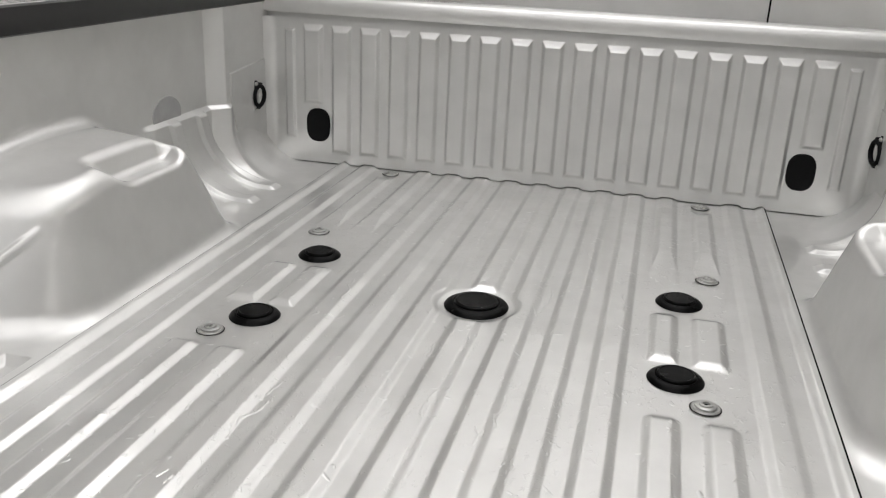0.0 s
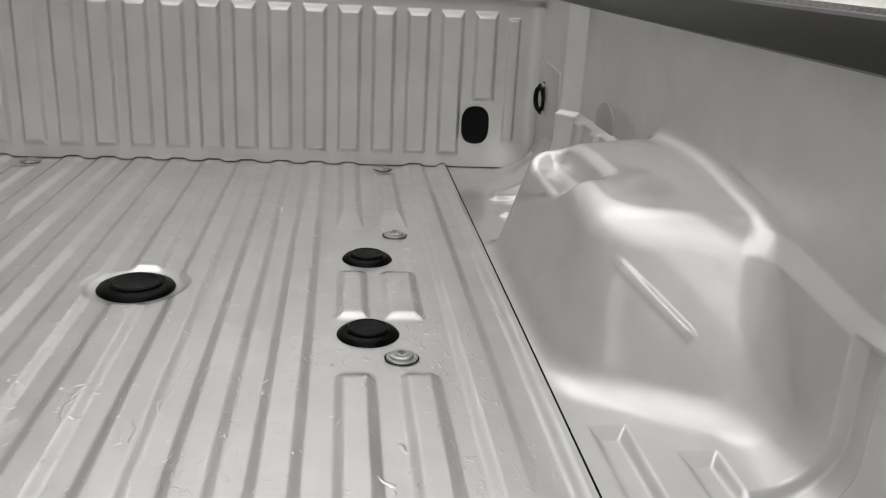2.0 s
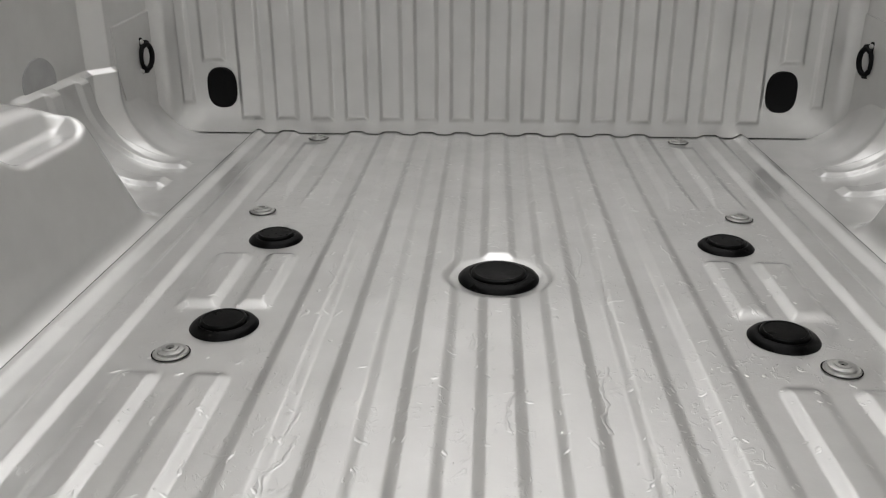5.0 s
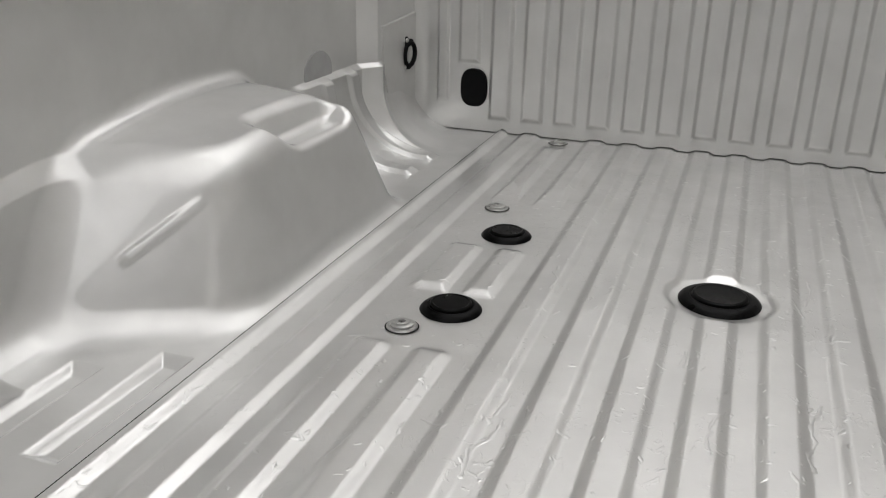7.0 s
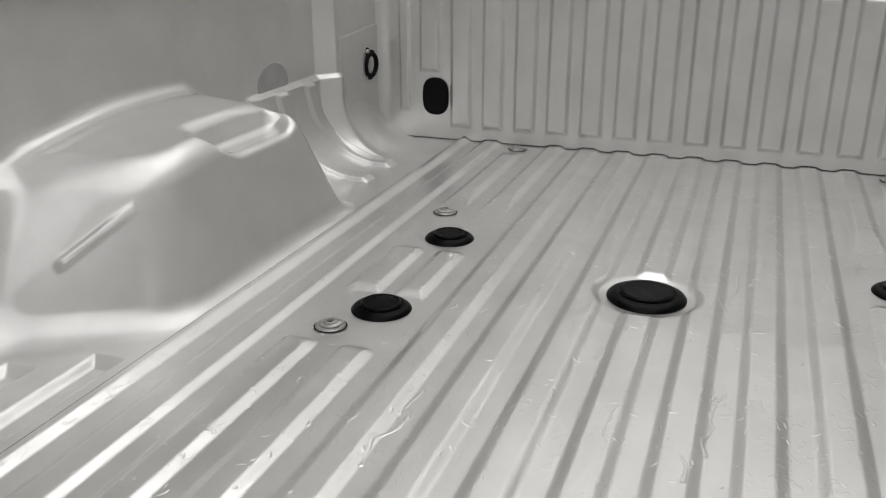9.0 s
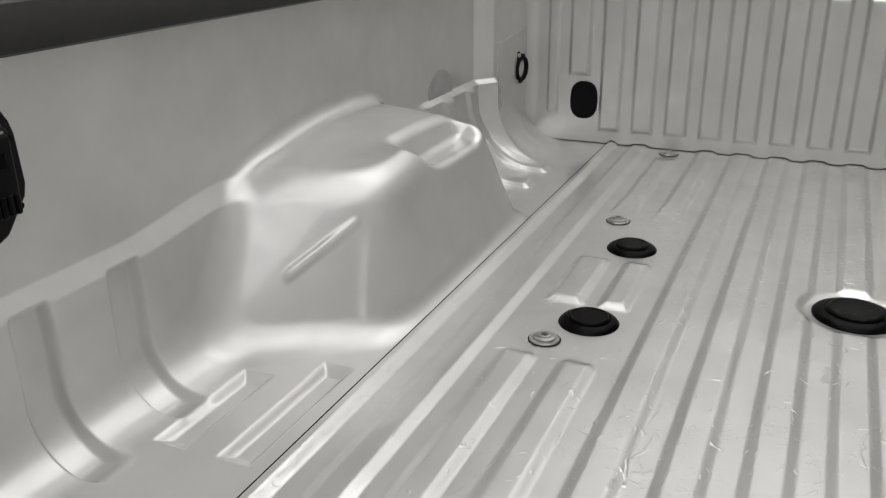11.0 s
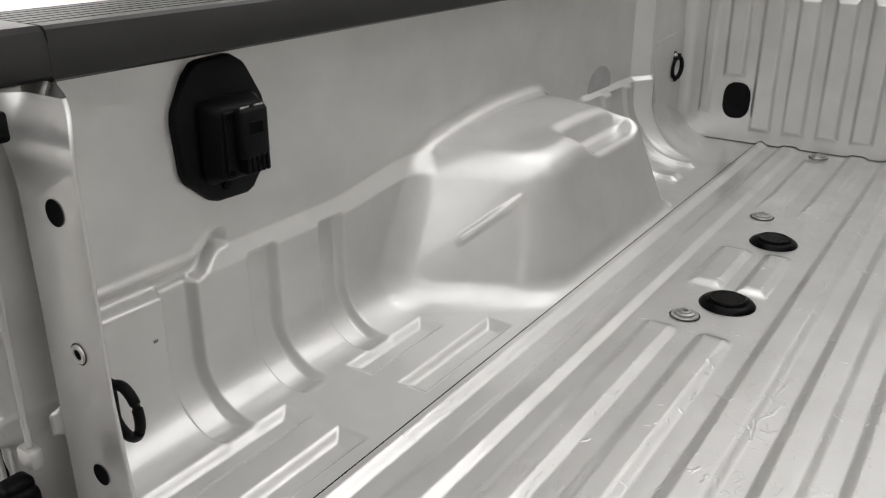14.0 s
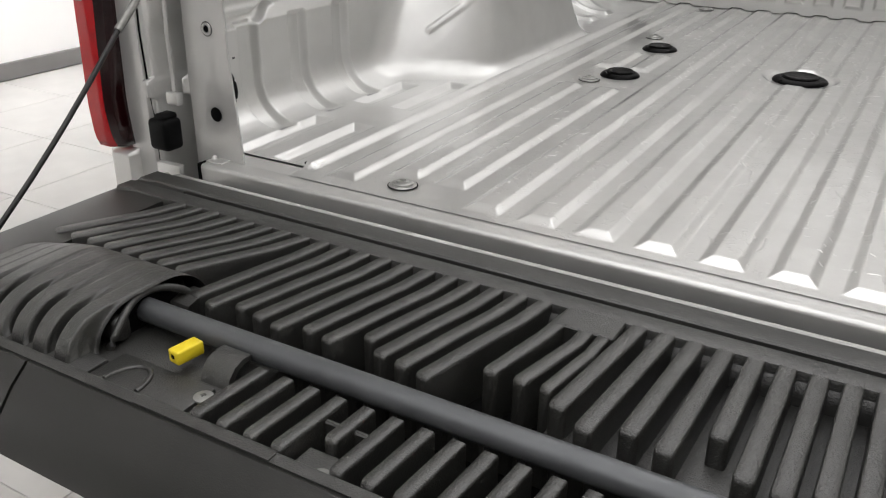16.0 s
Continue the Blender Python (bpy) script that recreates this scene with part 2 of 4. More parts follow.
tagged(truck, "silver pickup truck with an open empty cargo bed", "pickup truck")

# ribs of the floor: middle, rear end, front end, half width, and whether the ends are rounded
RIBS = [(k * 0.0865, 0.155, 2.2, 0.0305, 0) for k in range(-3, 4)]
for s in (-1, 1):
    RIBS += [(s * 0.348, 0.220, 0.934, 0.029, 1), (s * 0.4335, 0.220, 0.934, 0.029, 1), (s * 0.5155, 0.160, 2.2, 0.0295, 0)]
    RIBS += [(s * 0.347, 1.108, 1.320, 0.0275, 1), (s * 0.4255, 1.105, 1.318, 0.0325, 1)]
    RIBS += [(s * 0.345, 1.55, 2.2, 0.0285, 2), (s * 0.433, 1.56, 2.03, 0.0285, 2)]
RIB_HEIGHT = 0.0061


def floor_height(x, y):
    h = np.zeros_like(x)
    for c, y0, y1, half, kind in RIBS:
        across = half - np.abs(x - c)
        rear = (y - y0) * (0.73 if kind < 2 else 0.13)
        inside = np.minimum(np.minimum(across, rear), (y1 - y) * (0.73 if kind < 2 else 0.3))
        if kind == 1:
            # the front end is drawn round, its corners eased
            e = np.maximum(0.022 - across, 0), np.maximum(0.022 - (y1 - y), 0)
            inside = np.minimum(inside, 0.022 - np.hypot(*e))
        h = np.maximum(h, RIB_HEIGHT * crisp(np.clip(inside / 0.016, 0, 1)))
    h = np.maximum(h, 0.009 * sm((np.abs(x) - 0.570) / 0.02) * sm((y - 0.165) / 0.02))
    # level seats round the plugs, and the dish of the middle one
    for px, py, r in PLUGS:
        d = np.hypot(x - px, y - py)
        if px == 0:
            h = h * sm((d - 0.072) / 0.016) - 0.0032 * sm((0.082 - d) / 0.022)
        else:
            h = h * sm((d - r - 0.004) / 0.01)
    return h


PLUGS = [(0.0, 1.238, 0.0610), (-0.3750, 1.380, 0.0448), (0.3750, 1.380, 0.0448), (-0.3685, 1.0550, 0.0455), (0.3685, 1.0550, 0.0455)]
gx, gy = np.meshgrid(np.linspace(-0.5965, 0.5965, 640), np.concatenate([np.linspace(0.132, 0.30, 60), np.linspace(0.305, 2.17, 380)]))
sheet("bed_floor", np.stack([gx, gy, floor_height(gx, gy)], -1), FLOOR_PAINT, truck, "glossy silver ribbed steel floor with scuffs")


def side_distance(a, y, z):
    """Distance to the inner bed side; a is the way out from the middle line."""
    hook = sm((y - 0.385) / 0.04)
    rise = sm((y - 0.62) / 0.22)
    low, high = 0.181 + 0.018 * rise, 0.206 + 0.022 * rise
    wall = 0.863 - 0.034 * np.clip((y - 1.804) / 0.046, 0, 1)
    wall = wall - 0.013 * np.clip((0.206 - z) / 0.010, 0, 1) * sm((y - 1.48) / 0.06) * sm((1.90 - y) / 0.06)
    slope = np.clip((high - z) / (high - low), 0, 1)
    wall = wall - 0.014 * slope * sm((1.25 - y) / 0.3)
    # channel along the ledge that turns up and ends by the socket
    course = 0.190 + 0.026 * sm((y - 0.372) / 0.050)
    wall = wall - 0.005 * np.exp(-(((z - course - 0.017) / 0.006) ** 2)) * (1 - hook)
    wall = wall + 0.016 * np.exp(-np.abs((z - course) / 0.0105) ** 4) * sm((0.440 - y) / 0.016)
    floor = z + 0.0
    for c, y0, y1 in ((0.7425, 0.545, 0.735), (0.651, 0.548, 0.795), (0.7425, 0.184, 0.425), (0.651, 0.184, 0.425)):
        across = np.clip((0.025 - np.abs(a - c)) / 0.015, 0, 1)
        along = np.clip(np.minimum(y - y0, y1 - y) / 0.022, 0, 1)
        floor = floor + 0.0110 * crisp(np.minimum(across, along))
    # wheel housing
    inner = (0.618 + 0.16 * z - a) * 0.985
    crown = 0.243 - 0.06 * (1.08 - y + np.hypot(1.08 - y, 0.05)) - 0.05 * (y - 1.25 + np.hypot(y - 1.25, 0.05))
    crease = 0.826 - 0.63 * (y - 1.17) ** 2
    # the top leans inwards as far as a crease and lies level from there to the wall
    lean = 0.5 * (a + crease - np.hypot(a - crease, 0.016)) - 0.7
    top = (z - crown - 0.13 * lean) * 0.85
    zc = np.clip(z, 0, 0.235)
    rear = (0.840 + 0.38 * zc - (0.69 - 1.25 * zc) * (a - 0.7) - y) * 0.78
    front = (y - 1.480 + 0.55 * z) * 0.87
    house = meet_round(meet_round(meet_soft(inner, rear, 0.088), top, 0.030), front, 0.045)
    radius = 0.075 + 0.075 * sm((y - 1.40) / 0.12) - 0.05 * sm((y - 1.95) / 0.15)
    d = join_round(join_round(floor, wall - a, radius), house, 0.036 - 0.010 * sm((z - 0.16) / 0.08))
    # upright grooves in the lower side, running out into the curve
    groove = 0
    for c in (0.341, 0.484, 0.626):
        groove = groove + np.clip((0.0295 - np.abs(y - c)) / 0.011, 0, 1)
    mask = sm((a - 0.752) / 0.055) * np.clip((low + 0.004 - z) / 0.006, 0, 1)
    d = d + 0.016 * crisp(groove) * mask
    # raised bands in the front curve, under a small shelf
    for y0, k in ((1.815, 0.36), (1.685, 0.34)):
        band = np.clip((0.025 - np.abs(y - y0 + k * z)) / 0.007, 0, 1)
        d = d - 0.010 * sm(band) * sm((a - 0.665) / 0.02) * sm((0.204 - z) / 0.016)
    # notch along the inner top edge
    ends = np.maximum((1.112 - 0.9 * (z - 0.2) - y) * 0.74, (y - 1.325 - 0.5 * (z - 0.2)) * 0.9)
    notch = meet_round(meet_round((a - 0.699 - 0.45 * (z - 0.2)) * 0.9, 0.194 - z, 0.010), ends, 0.024)
    d = meet_round(d, -notch, 0.012)
    # raised bead on the sloping rear face
    p, q = (0.7640, 0.8538, 0.0932), (0.6925, 0.9249, 0.1566)
    w = [v - u for u, v in zip(p, q)]
    t = np.clip(((a - p[0]) * w[0] + (y - p[1]) * w[1] + (z - p[2]) * w[2]) / sum(v * v for v in w), 0, 1)
    off = [a - p[0] - t * w[0], y - p[1] - t * w[1], z - p[2] - t * w[2]]
    out = (-0.42, -0.78, 0.46)
    lift = sum(u * v for u, v in zip(off, out))
    rho = np.sqrt(sum((u - lift * v) ** 2 for u, v in zip(off, out)))
    return d - 0.0030 * sm((0.0110 - rho) / 0.008) * (1 - 0.6 * sm((t - 0.55) / 0.45)) * (np.abs(lift) < 0.06)


def bed_side():
    ys = np.concatenate([np.linspace(0.178, 0.80, 400), np.linspace(0.803, 1.60, 270), np.linspace(1.603, 2.125, 250)])
    th = np.radians(np.linspace(-76.9, 8.0, 360))
    TH, Y = np.meshgrid(th, ys)
    a0, z0 = 0.50, 0.42
    da, dz = np.cos(TH), np.sin(TH)
    t = np.full_like(TH, 0.05)
    for _ in range(110):
        a, z = a0 + t * da, z0 + t * dz
        t = t + 0.6 * side_distance(a, Y, z)
        t = np.minimum(t, 0.60)
    a, z = a0 + t * da, z0 + t * dz
    return sheet("bed_side", np.stack([-a, Y, z], -1), PAINT, truck, "silver inner bed side with rounded wheel housing")


mirrored(bed_side())


def front_panel_depth(x, z):
    """How far the ribs of the front panel stand out towards the rear."""
    h = np.zeros_like(x)
    for k in range(-8, 9):
        c = k * 0.0857
        low = 0.185 if abs(k) == 8 else 0.043
        across = np.clip((0.0305 - np.abs(x - c)) / 0.011, 0, 1)
        along = np.clip(np.minimum((z - low + 0.010) / 0.014, (0.402 - z) / 0.018), 0, 1)
        h = np.maximum(h, 0.0115 * crisp(np.minimum(across, along)))
    for s in (-1, 1):
        across = np.clip((0.017 - np.abs(x - s * 0.757)) / 0.008, 0, 1)
        along = np.clip(np.minimum((z - 0.07) / 0.014, (0.388 - z) / 0.008), 0, 1)
        h = np.maximum(h, 0.007 * sm(np.minimum(across, along)))
    # rounded corners towards the bed sides
    h = h + 0.05 * sm((np.abs(x) - 0.79) / 0.06) ** 2
    return h


hx, hz = np.meshgrid(np.linspace(-0.85, 0.85, 900), np.concatenate([np.linspace(0.0095, 0.37, 110), np.linspace(0.372, 0.418, 26)]))
# the lower edge follows the floor's ribs, a thin gap above them
foot = floor_height(hx, np.full_like(hx, 2.09)) * (np.abs(hx) < 0.5965) + 0.0024
hz = hz - (0.0095 - foot) * np.clip((0.040 - hz) / 0.03, 0, 1)
sheet("front_panel", np.stack([hx, 2.108 - front_panel_depth(hx, hz), hz], -1), PAINT, truck, "silver ribbed front panel of the bed")
# added backing, black so that the slit under the panel reads as shaded
part("panel_backing", box(-0.9, 0.9, 2.13, 2.15, -0.02, 0.44), SHADE_AND_DARK, truck, "black backing that paints the shade behind the front panel")
part("front_rail", extrude_x([(2.112, 0.417), (2.112, 0.430), (2.092, 0.432), (2.089, 0.437), (2.089, 0.470), (2.093, 0.476), (2.10, 0.479), (2.19, 0.479), (2.19, 0.417)], -0.865, 0.865), PAINT, truck, "silver flanged top rail of the front panel", 35)
for s in (-1, 1):
    bm = bmesh.new()
    ring = []
    n = 36
    for yy, grow in ((2.112, 0.0), (2.1035, 0.0), (2.1005, -0.002), (2.1005, -0.012)):
        row = []
        for k in range(n):
            t = 2 * math.pi * k / n
            c, q = math.cos(t), math.sin(t)
            row.append(bm.verts.new((s * 0.671 + (0.036 + grow) * math.copysign(abs(c) ** 0.8, c), yy, 0.114 + (0.049 + grow) * math.copysign(abs(q) ** 0.7, q))))
        ring.append(row)
    for r0, r1 in zip(ring, ring[1:]):
        for k in range(n):
            bm.faces.new((r0[k], r0[(k + 1) % n], r1[(k + 1) % n], r1[k]))
    bm.faces.new(ring[-1])
    part("oval_plug", bm, BLACK, truck, "black oval in the front panel", 40)

for s in (-1, 1):
    part("seam_gap", box(s * 0.5985 - 0.0021, s * 0.5985 + 0.0021, 0.180, 2.12, -0.01, 0.0066), SHADE_AND_DARK, truck)
# rear sill
part("sill", extrude_x([(0.1345, -0.0016), (0.1310, -0.0012), (0.1050, -0.0015), (0.1040, -0.0015), (0.1022, -0.0018), (0.1003, -0.0028), (0.0989, -0.0045), (0.0982, -0.0068), (0.0981, -0.0085), (0.0995, -0.034), (0.1000, -0.036), (0.1015, -0.040), (0.106, -0.12), (0.1345, -0.12)], -0.755, 0.755), PAINT, truck, "rounded silver rear sill of the bed", 40)
for s in (-1, 1):
    part("sill_gap", box(min(s * 0.7552, s * 0.7595), max(s * 0.7552, s * 0.7595), 0.0955, 0.136, -0.07, 0.0005), SHADE_AND_DARK, truck)
for s in (-1, 1):
    part("sill_corner", box(min(s * 0.6, s * 0.755), max(s * 0.6, s * 0.755), 0.1305, 0.1765, -0.02, -0.002, 0.002), PAINT, truck)


def pillar():
    u = np.linspace(0, 1, 150)
    zs = np.linspace(-0.26, 0.461, 200)
    U, Z = np.meshgrid(u, zs)
    inner = 0.692 + 0.014 * np.clip(Z / 0.18, 0, 1) + 0.05 * (1 - np.sqrt(1 - np.clip((Z - 0.415) / 0.05, 0, 0.98) ** 2))
    A = inner + U * (0.905 - inner)
    # the flat face ends at a dark channel, beyond which a land stands nearer; both shift at a kink
    edge = 0.802 - 0.006 * sm((Z - 0.205) / 0.03) + 0.014 * sm((Z - 0.37) / 0.06)
    Y = np.full_like(A, 0.134)
    Y = Y + 0.034 * sm((A - edge) / 0.009) - 0.083 * sm((A - edge - 0.019) / 0.009)
    roll = 0.05 * (1 - np.sqrt(np.clip(1 - np.clip((Z - 0.40) / 0.075, 0, 1) ** 2, 0, 1)))
    Y = Y + roll * sm((0.815 - A) / 0.03)
    Y = Y - 0.005 * sm((0.011 - np.abs(A - 0.842 - 0.02 * np.clip(Z, 0, 1))) / 0.004) * sm((0.27 - Z) / 0.02)
    Y = Y + 0.010 * np.exp(-(((A - 0.842 - 0.02 * np.clip(Z, 0, 1)) / 0.0035) ** 2)) * sm((0.27 - Z) / 0.02)
    Y = Y - 0.018 * sm((0.020 - np.abs(A - 0.818)) / 0.006) * sm((0.018 - np.abs(Z - 0.118)) / 0.006)
    Y = Y + 0.006 * sm((0.32 - Z) / 0.02) * sm((A - 0.795) / 0.01)
    P = np.stack([-A, Y, Z], -1)
    cols = [np.stack([-np.minimum(inner[:, 0] + g, 0.86), yy + roll[:, 0], zs], -1)[:, None] for g, yy in ((0.165, 0.208), (0.06, 0.170), (0.02, 0.150), (0.006, 0.1425), (0.001, 0.139), (0.0, 0.1365))]
    return sheet("rear_pillar", np.concatenate(cols + [P], 1), PAINT, truck, "silver rear bed pillar with black bolt holes")


mirrored(pillar())


def pillar_foot():
    """Thin welded flange at the foot of a pillar, with two weld dimples."""
    flange = part("foot_flange", box(-0.757, -0.722, 0.112, 0.171, -0.002, 0.0012, 0.0008, 1), PAINT, truck, "thin welded flange at the foot of the pillar", 40)
    for y in (0.127, 0.153):
        part("weld_dimple", lathe([(0.0055, 0.0010), (0.0040, 0.0050), (0.0018, 0.0072), (0.0, 0.0076)], pose(-0.750, y, 0.0), 14), PAINT, flange, "", 60)
    return flange


flange = pillar_foot()
mirrored(flange)
for child in flange.children:
    mirrored(child, truck)

# ---- fittings of the bed ----


def rail_cap():
    """Dark plastic cap on the bed side, with fine grooves along its top."""
    top = []
    for k in range(7):
        x = 0.836 + 0.0175 * k
        top += [(x, 0.5085), (x + 0.0115, 0.5085), (x + 0.0122, 0.5040), (x + 0.0168, 0.5040)]
    profile = [(0.866, 0.456), (0.827, 0.454), (0.8235, 0.457), (0.8225, 0.498), (0.8240, 0.5045), (0.8285, 0.5080)] + top + [(0.962, 0.508), (0.982, 0.500), (0.986, 0.46), (0.978, 0.44), (0.97, 0.455)]
    return part("rail_cap", extrude_y([(-x, z) for x, z in profile], 0.205, 2.165), RAIL, truck, "dark grey plastic bed rail cap with grooved top", 30)


cap = rail_cap()
mirrored(cap).location.z = -0.011
cap.location.z = 0.003
end = part("rail_end", extrude_y([(-x, z) for x, z in ((0.866, 0.458), (0.8265, 0.4570), (0.8225, 0.461), (0.8225, 0.492), (0.826, 0.503), (0.834, 0.508), (0.962, 0.509), (0.982, 0.501), (0.986, 0.46), (0.978, 0.45))], 0.118, 0.2042), RAIL, truck, "dark grey plastic end piece of the rail cap", 30)
mirrored(end).location.z = -0.011
end.location.z = 0.003


def outer_side():
    prof = [(0.885, 0.0), (0.885, 0.455), (0.93, 0.47), (0.975, 0.455), (0.985, 0.40), (1.0, 0.25), (1.0, 0.02), (0.985, -0.15), (0.97, -0.40), (0.93, -0.40), (0.93, -0.05)]
    return part("outer_side", extrude_y([(-x, z) for x, z in prof], 0.21, 2.165), PAINT, truck, "silver outer bed side panel", 40)


mirrored(outer_side())


def quarter_end():
    """The rear end of the outer side, under and above the tail lamp."""
    u = np.linspace(0, 1, 40)
    zs = np.linspace(-0.30, 0.478, 120)
    U, Z = np.meshgrid(u, zs)
    A = 0.889 + U * 0.080
    Y = 0.066 + 0.13 * np.clip((A - 0.925) / 0.06, 0, 1) ** 2
    Y = Y + 0.045 * sm((Z - 0.375) / 0.01) + 0.02 * sm((Z - 0.42) / 0.06)
    Y = Y + 0.055 * sm((0.385 - Z) / 0.005) * sm((Z - 0.004) / 0.005)
    edge = np.stack([np.full_like(zs, -0.889), np.full_like(zs, 0.12), zs], -1)[:, None]
    back = np.stack([np.full_like(zs, -0.975), np.full_like(zs, 0.23), zs], -1)[:, None]
    return sheet("quarter_end", np.concatenate([edge, np.stack([-A, Y, Z], -1), back], 1), PAINT, truck, "silver rear corner panel round the tail lamp")


mirrored(quarter_end())


def tail_lamp(m):
    lamp = new("tail_lamp")
    lamp.parent = truck
    lamp["label"] = "red tail lamp with pale reversing lens"

    def lens(name, a0, a1, z0, z1, mat, proud, label):
        u = np.linspace(0, 1, 14)
        zs = np.linspace(z0, z1, 30)
        U, Z = np.meshgrid(u, zs)
        taper = 0.014 * np.clip((0.10 - Z) / 0.10, 0, 1) ** 1.5 + 0.020 * np.clip((Z - 0.08) / 0.29, 0, 1)
        A = a0 + U * (a1 - a0) - taper * 0.6
        Y = 0.050 - proud + 0.07 * np.clip((A - 0.955) / 0.05, 0, 1) ** 2 + 0.022 * np.clip((0.92 - A) / 0.03, 0, 1) + 0.02 * np.clip((Z - 0.345) / 0.03, 0, 1) ** 2 + 0.012 * np.clip((0.04 - Z) / 0.04, 0, 1) ** 2
        P = np.stack([-A, Y, Z], -1)
        B = P.copy()
        B[..., 1] = 0.14
        ring = lambda q, k: q[:, k:k + 1]
        grid = np.concatenate([ring(B, 0), P, ring(B, -1)], 1)
        low, top = grid[:1].copy(), grid[-1:].copy()
        low[..., 1] = top[..., 1] = 0.14
        return sheet(name, np.concatenate([low, grid, top]), mat, lamp, label)

    lens("dark_lens", 0.904, 0.916, 0.012, 0.372, DARKRED, 0.0, "smoked dark red inner lens")
    lens("red_lens", 0.9162, 0.951, 0.012, 0.372, RED, 0.0, "bright red outer lens")
    lens("pale_lens", 0.931, 0.949, 0.255, 0.338, CLEARLENS, 0.0025, "pale ribbed reversing lens")
    lamp.matrix_basis = m


tail_lamp(Matrix())
tail_lamp(Matrix.Diagonal((-1, 1, 1, 1)))


def flange_bolt(x, y, z=0.0):
    """Flat torx bolt with a stepped washer head."""
    b = part("bolt", lathe([(0.0215, 0), (0.0225, 0.002), (0.021, 0.0035), (0.017, 0.0036), (0.0165, 0.0062), (0.0145, 0.0072), (0.0105, 0.0074), (0.010, 0.0090), (0.0055, 0.0094), (0.0045, 0.0060), (0, 0.0060)], pose(x, y, z), 32), ZINC, truck, "flat zinc bolt with torx socket", 28)
    part("socket", lathe([(0.0042, 0.0064), (0, 0.0066)], pose(x, y, z), 6), SHADE_AND_DARK, b)
    # flat black ring, the shadow line round the head put into colour
    part("seat_ring", lathe([(0.0225, 0.0010), (0.0243, 0.0010)], pose(x, y, z), 32), SHADE_AND_DARK, b)


for s in (-1, 1):
    for bx, by in ((0.413, 0.975), (0.433, 1.519), (0.432, 2.063), (0.413, 0.187)):
        flange_bolt(s * bx, by, 0.0005)


def tie_down(m, label, lugs=True):
    """Black ring on a small plate with two lugs; the plate lies in its yz plane."""
    tie = part("tie_down", tube([(0.008, (0.020 if lugs else 0.027) * math.cos(t), (0.028 if lugs else 0.032) * math.sin(t)) for t in np.linspace(0, 2 * math.pi, 33)], 0.0062, 10), BLACK, truck, label, 40)
    if lugs:
        part("plate", box(-0.002, 0.006, -0.025, -0.008, -0.043, 0.043, 0.003), BLACK, tie)
        part("lug", box(-0.002, 0.009, -0.011, 0.011, 0.023, 0.038, 0.004), BLACK, tie)
        part("lug", box(-0.002, 0.009, -0.011, 0.011, -0.038, -0.023, 0.004), BLACK, tie)
    else:
        part("hinge_bar", box(-0.002, 0.012, 0.014, 0.030, -0.034, 0.034, 0.004), BLACK, tie)
    for zz in (-0.033, 0.033) if lugs else ():
        part("rivet", lathe([(0.006, 0), (0.005, 0.003), (0, 0.004)], pose(0.006, -0.014, zz, 0, 90, 0), 14), STEEL, tie)
    tie.matrix_basis = m
    return tie


tie_down(pose(-0.826, 2.028, 0.200, -8, 0, -18), "black tie-down ring by the front panel")
tie_down(Matrix.Diagonal((-1, 1, 1, 1)) @ pose(-0.826, 2.028, 0.200, -8, 0, -18), "black tie-down ring by the front panel")
tie_down(pose(-0.788, 0.193, 0.100, 0, 0, 86), "black tie-down ring behind the rear pillar", False)
tie_down(Matrix.Diagonal((-1, 1, 1, 1)) @ pose(-0.788, 0.193, 0.100, 0, 0, 86), "black tie-down ring behind the rear pillar", False)

# pressed plate and hole on the inner side by the front panel
for s in (-1, 1):
    part("side_hole", lathe([(0.0, 0), (0.009, 0), (0.0095, -0.002)], pose(s * 0.8305, 1.99, 0.402, 0, -s * 90, 0), 18), SHADE_AND_DARK, truck, "small dark hole in the bed side")
    bm = extrude_x([(1.872, 0.285), (2.085, 0.300), (2.085, 0.06), (1.90, 0.12), (1.872, 0.20)], min(s * 0.8255, s * 0.834), max(s * 0.8255, s * 0.834))
    bmesh.ops.bevel(bm, geom=bm.edges[:], offset=0.002, segments=2, affect="EDGES")
    part("tie_plate", bm, PAINT, truck, "raised silver plate behind the tie-down", 35)

for s in (-1, 1):
    pad = bmesh.new()
    rim = [(1.612 + 0.064 * math.cos(t) * (1 + 0.05 * math.sin(3 * t)), 0.212 + 0.051 * math.sin(t)) for t in np.linspace(0, 2 * math.pi, 40, endpoint=False)]
    lo = [pad.verts.new((s * 0.8635, y, z)) for y, z in rim]
    hi = [pad.verts.new((s * 0.8615, 1.612 + (y - 1.612) * 0.97, 0.212 + (z - 0.212) * 0.97)) for y, z in rim]
    for k in range(40):
        pad.faces.new((lo[k], lo[(k + 1) % 40], hi[(k + 1) % 40], hi[k]))
    pad.faces.new(hi)
    part("damping_pad", pad, ROUND_GREY, truck, "round grey patch on the bed side", 40)

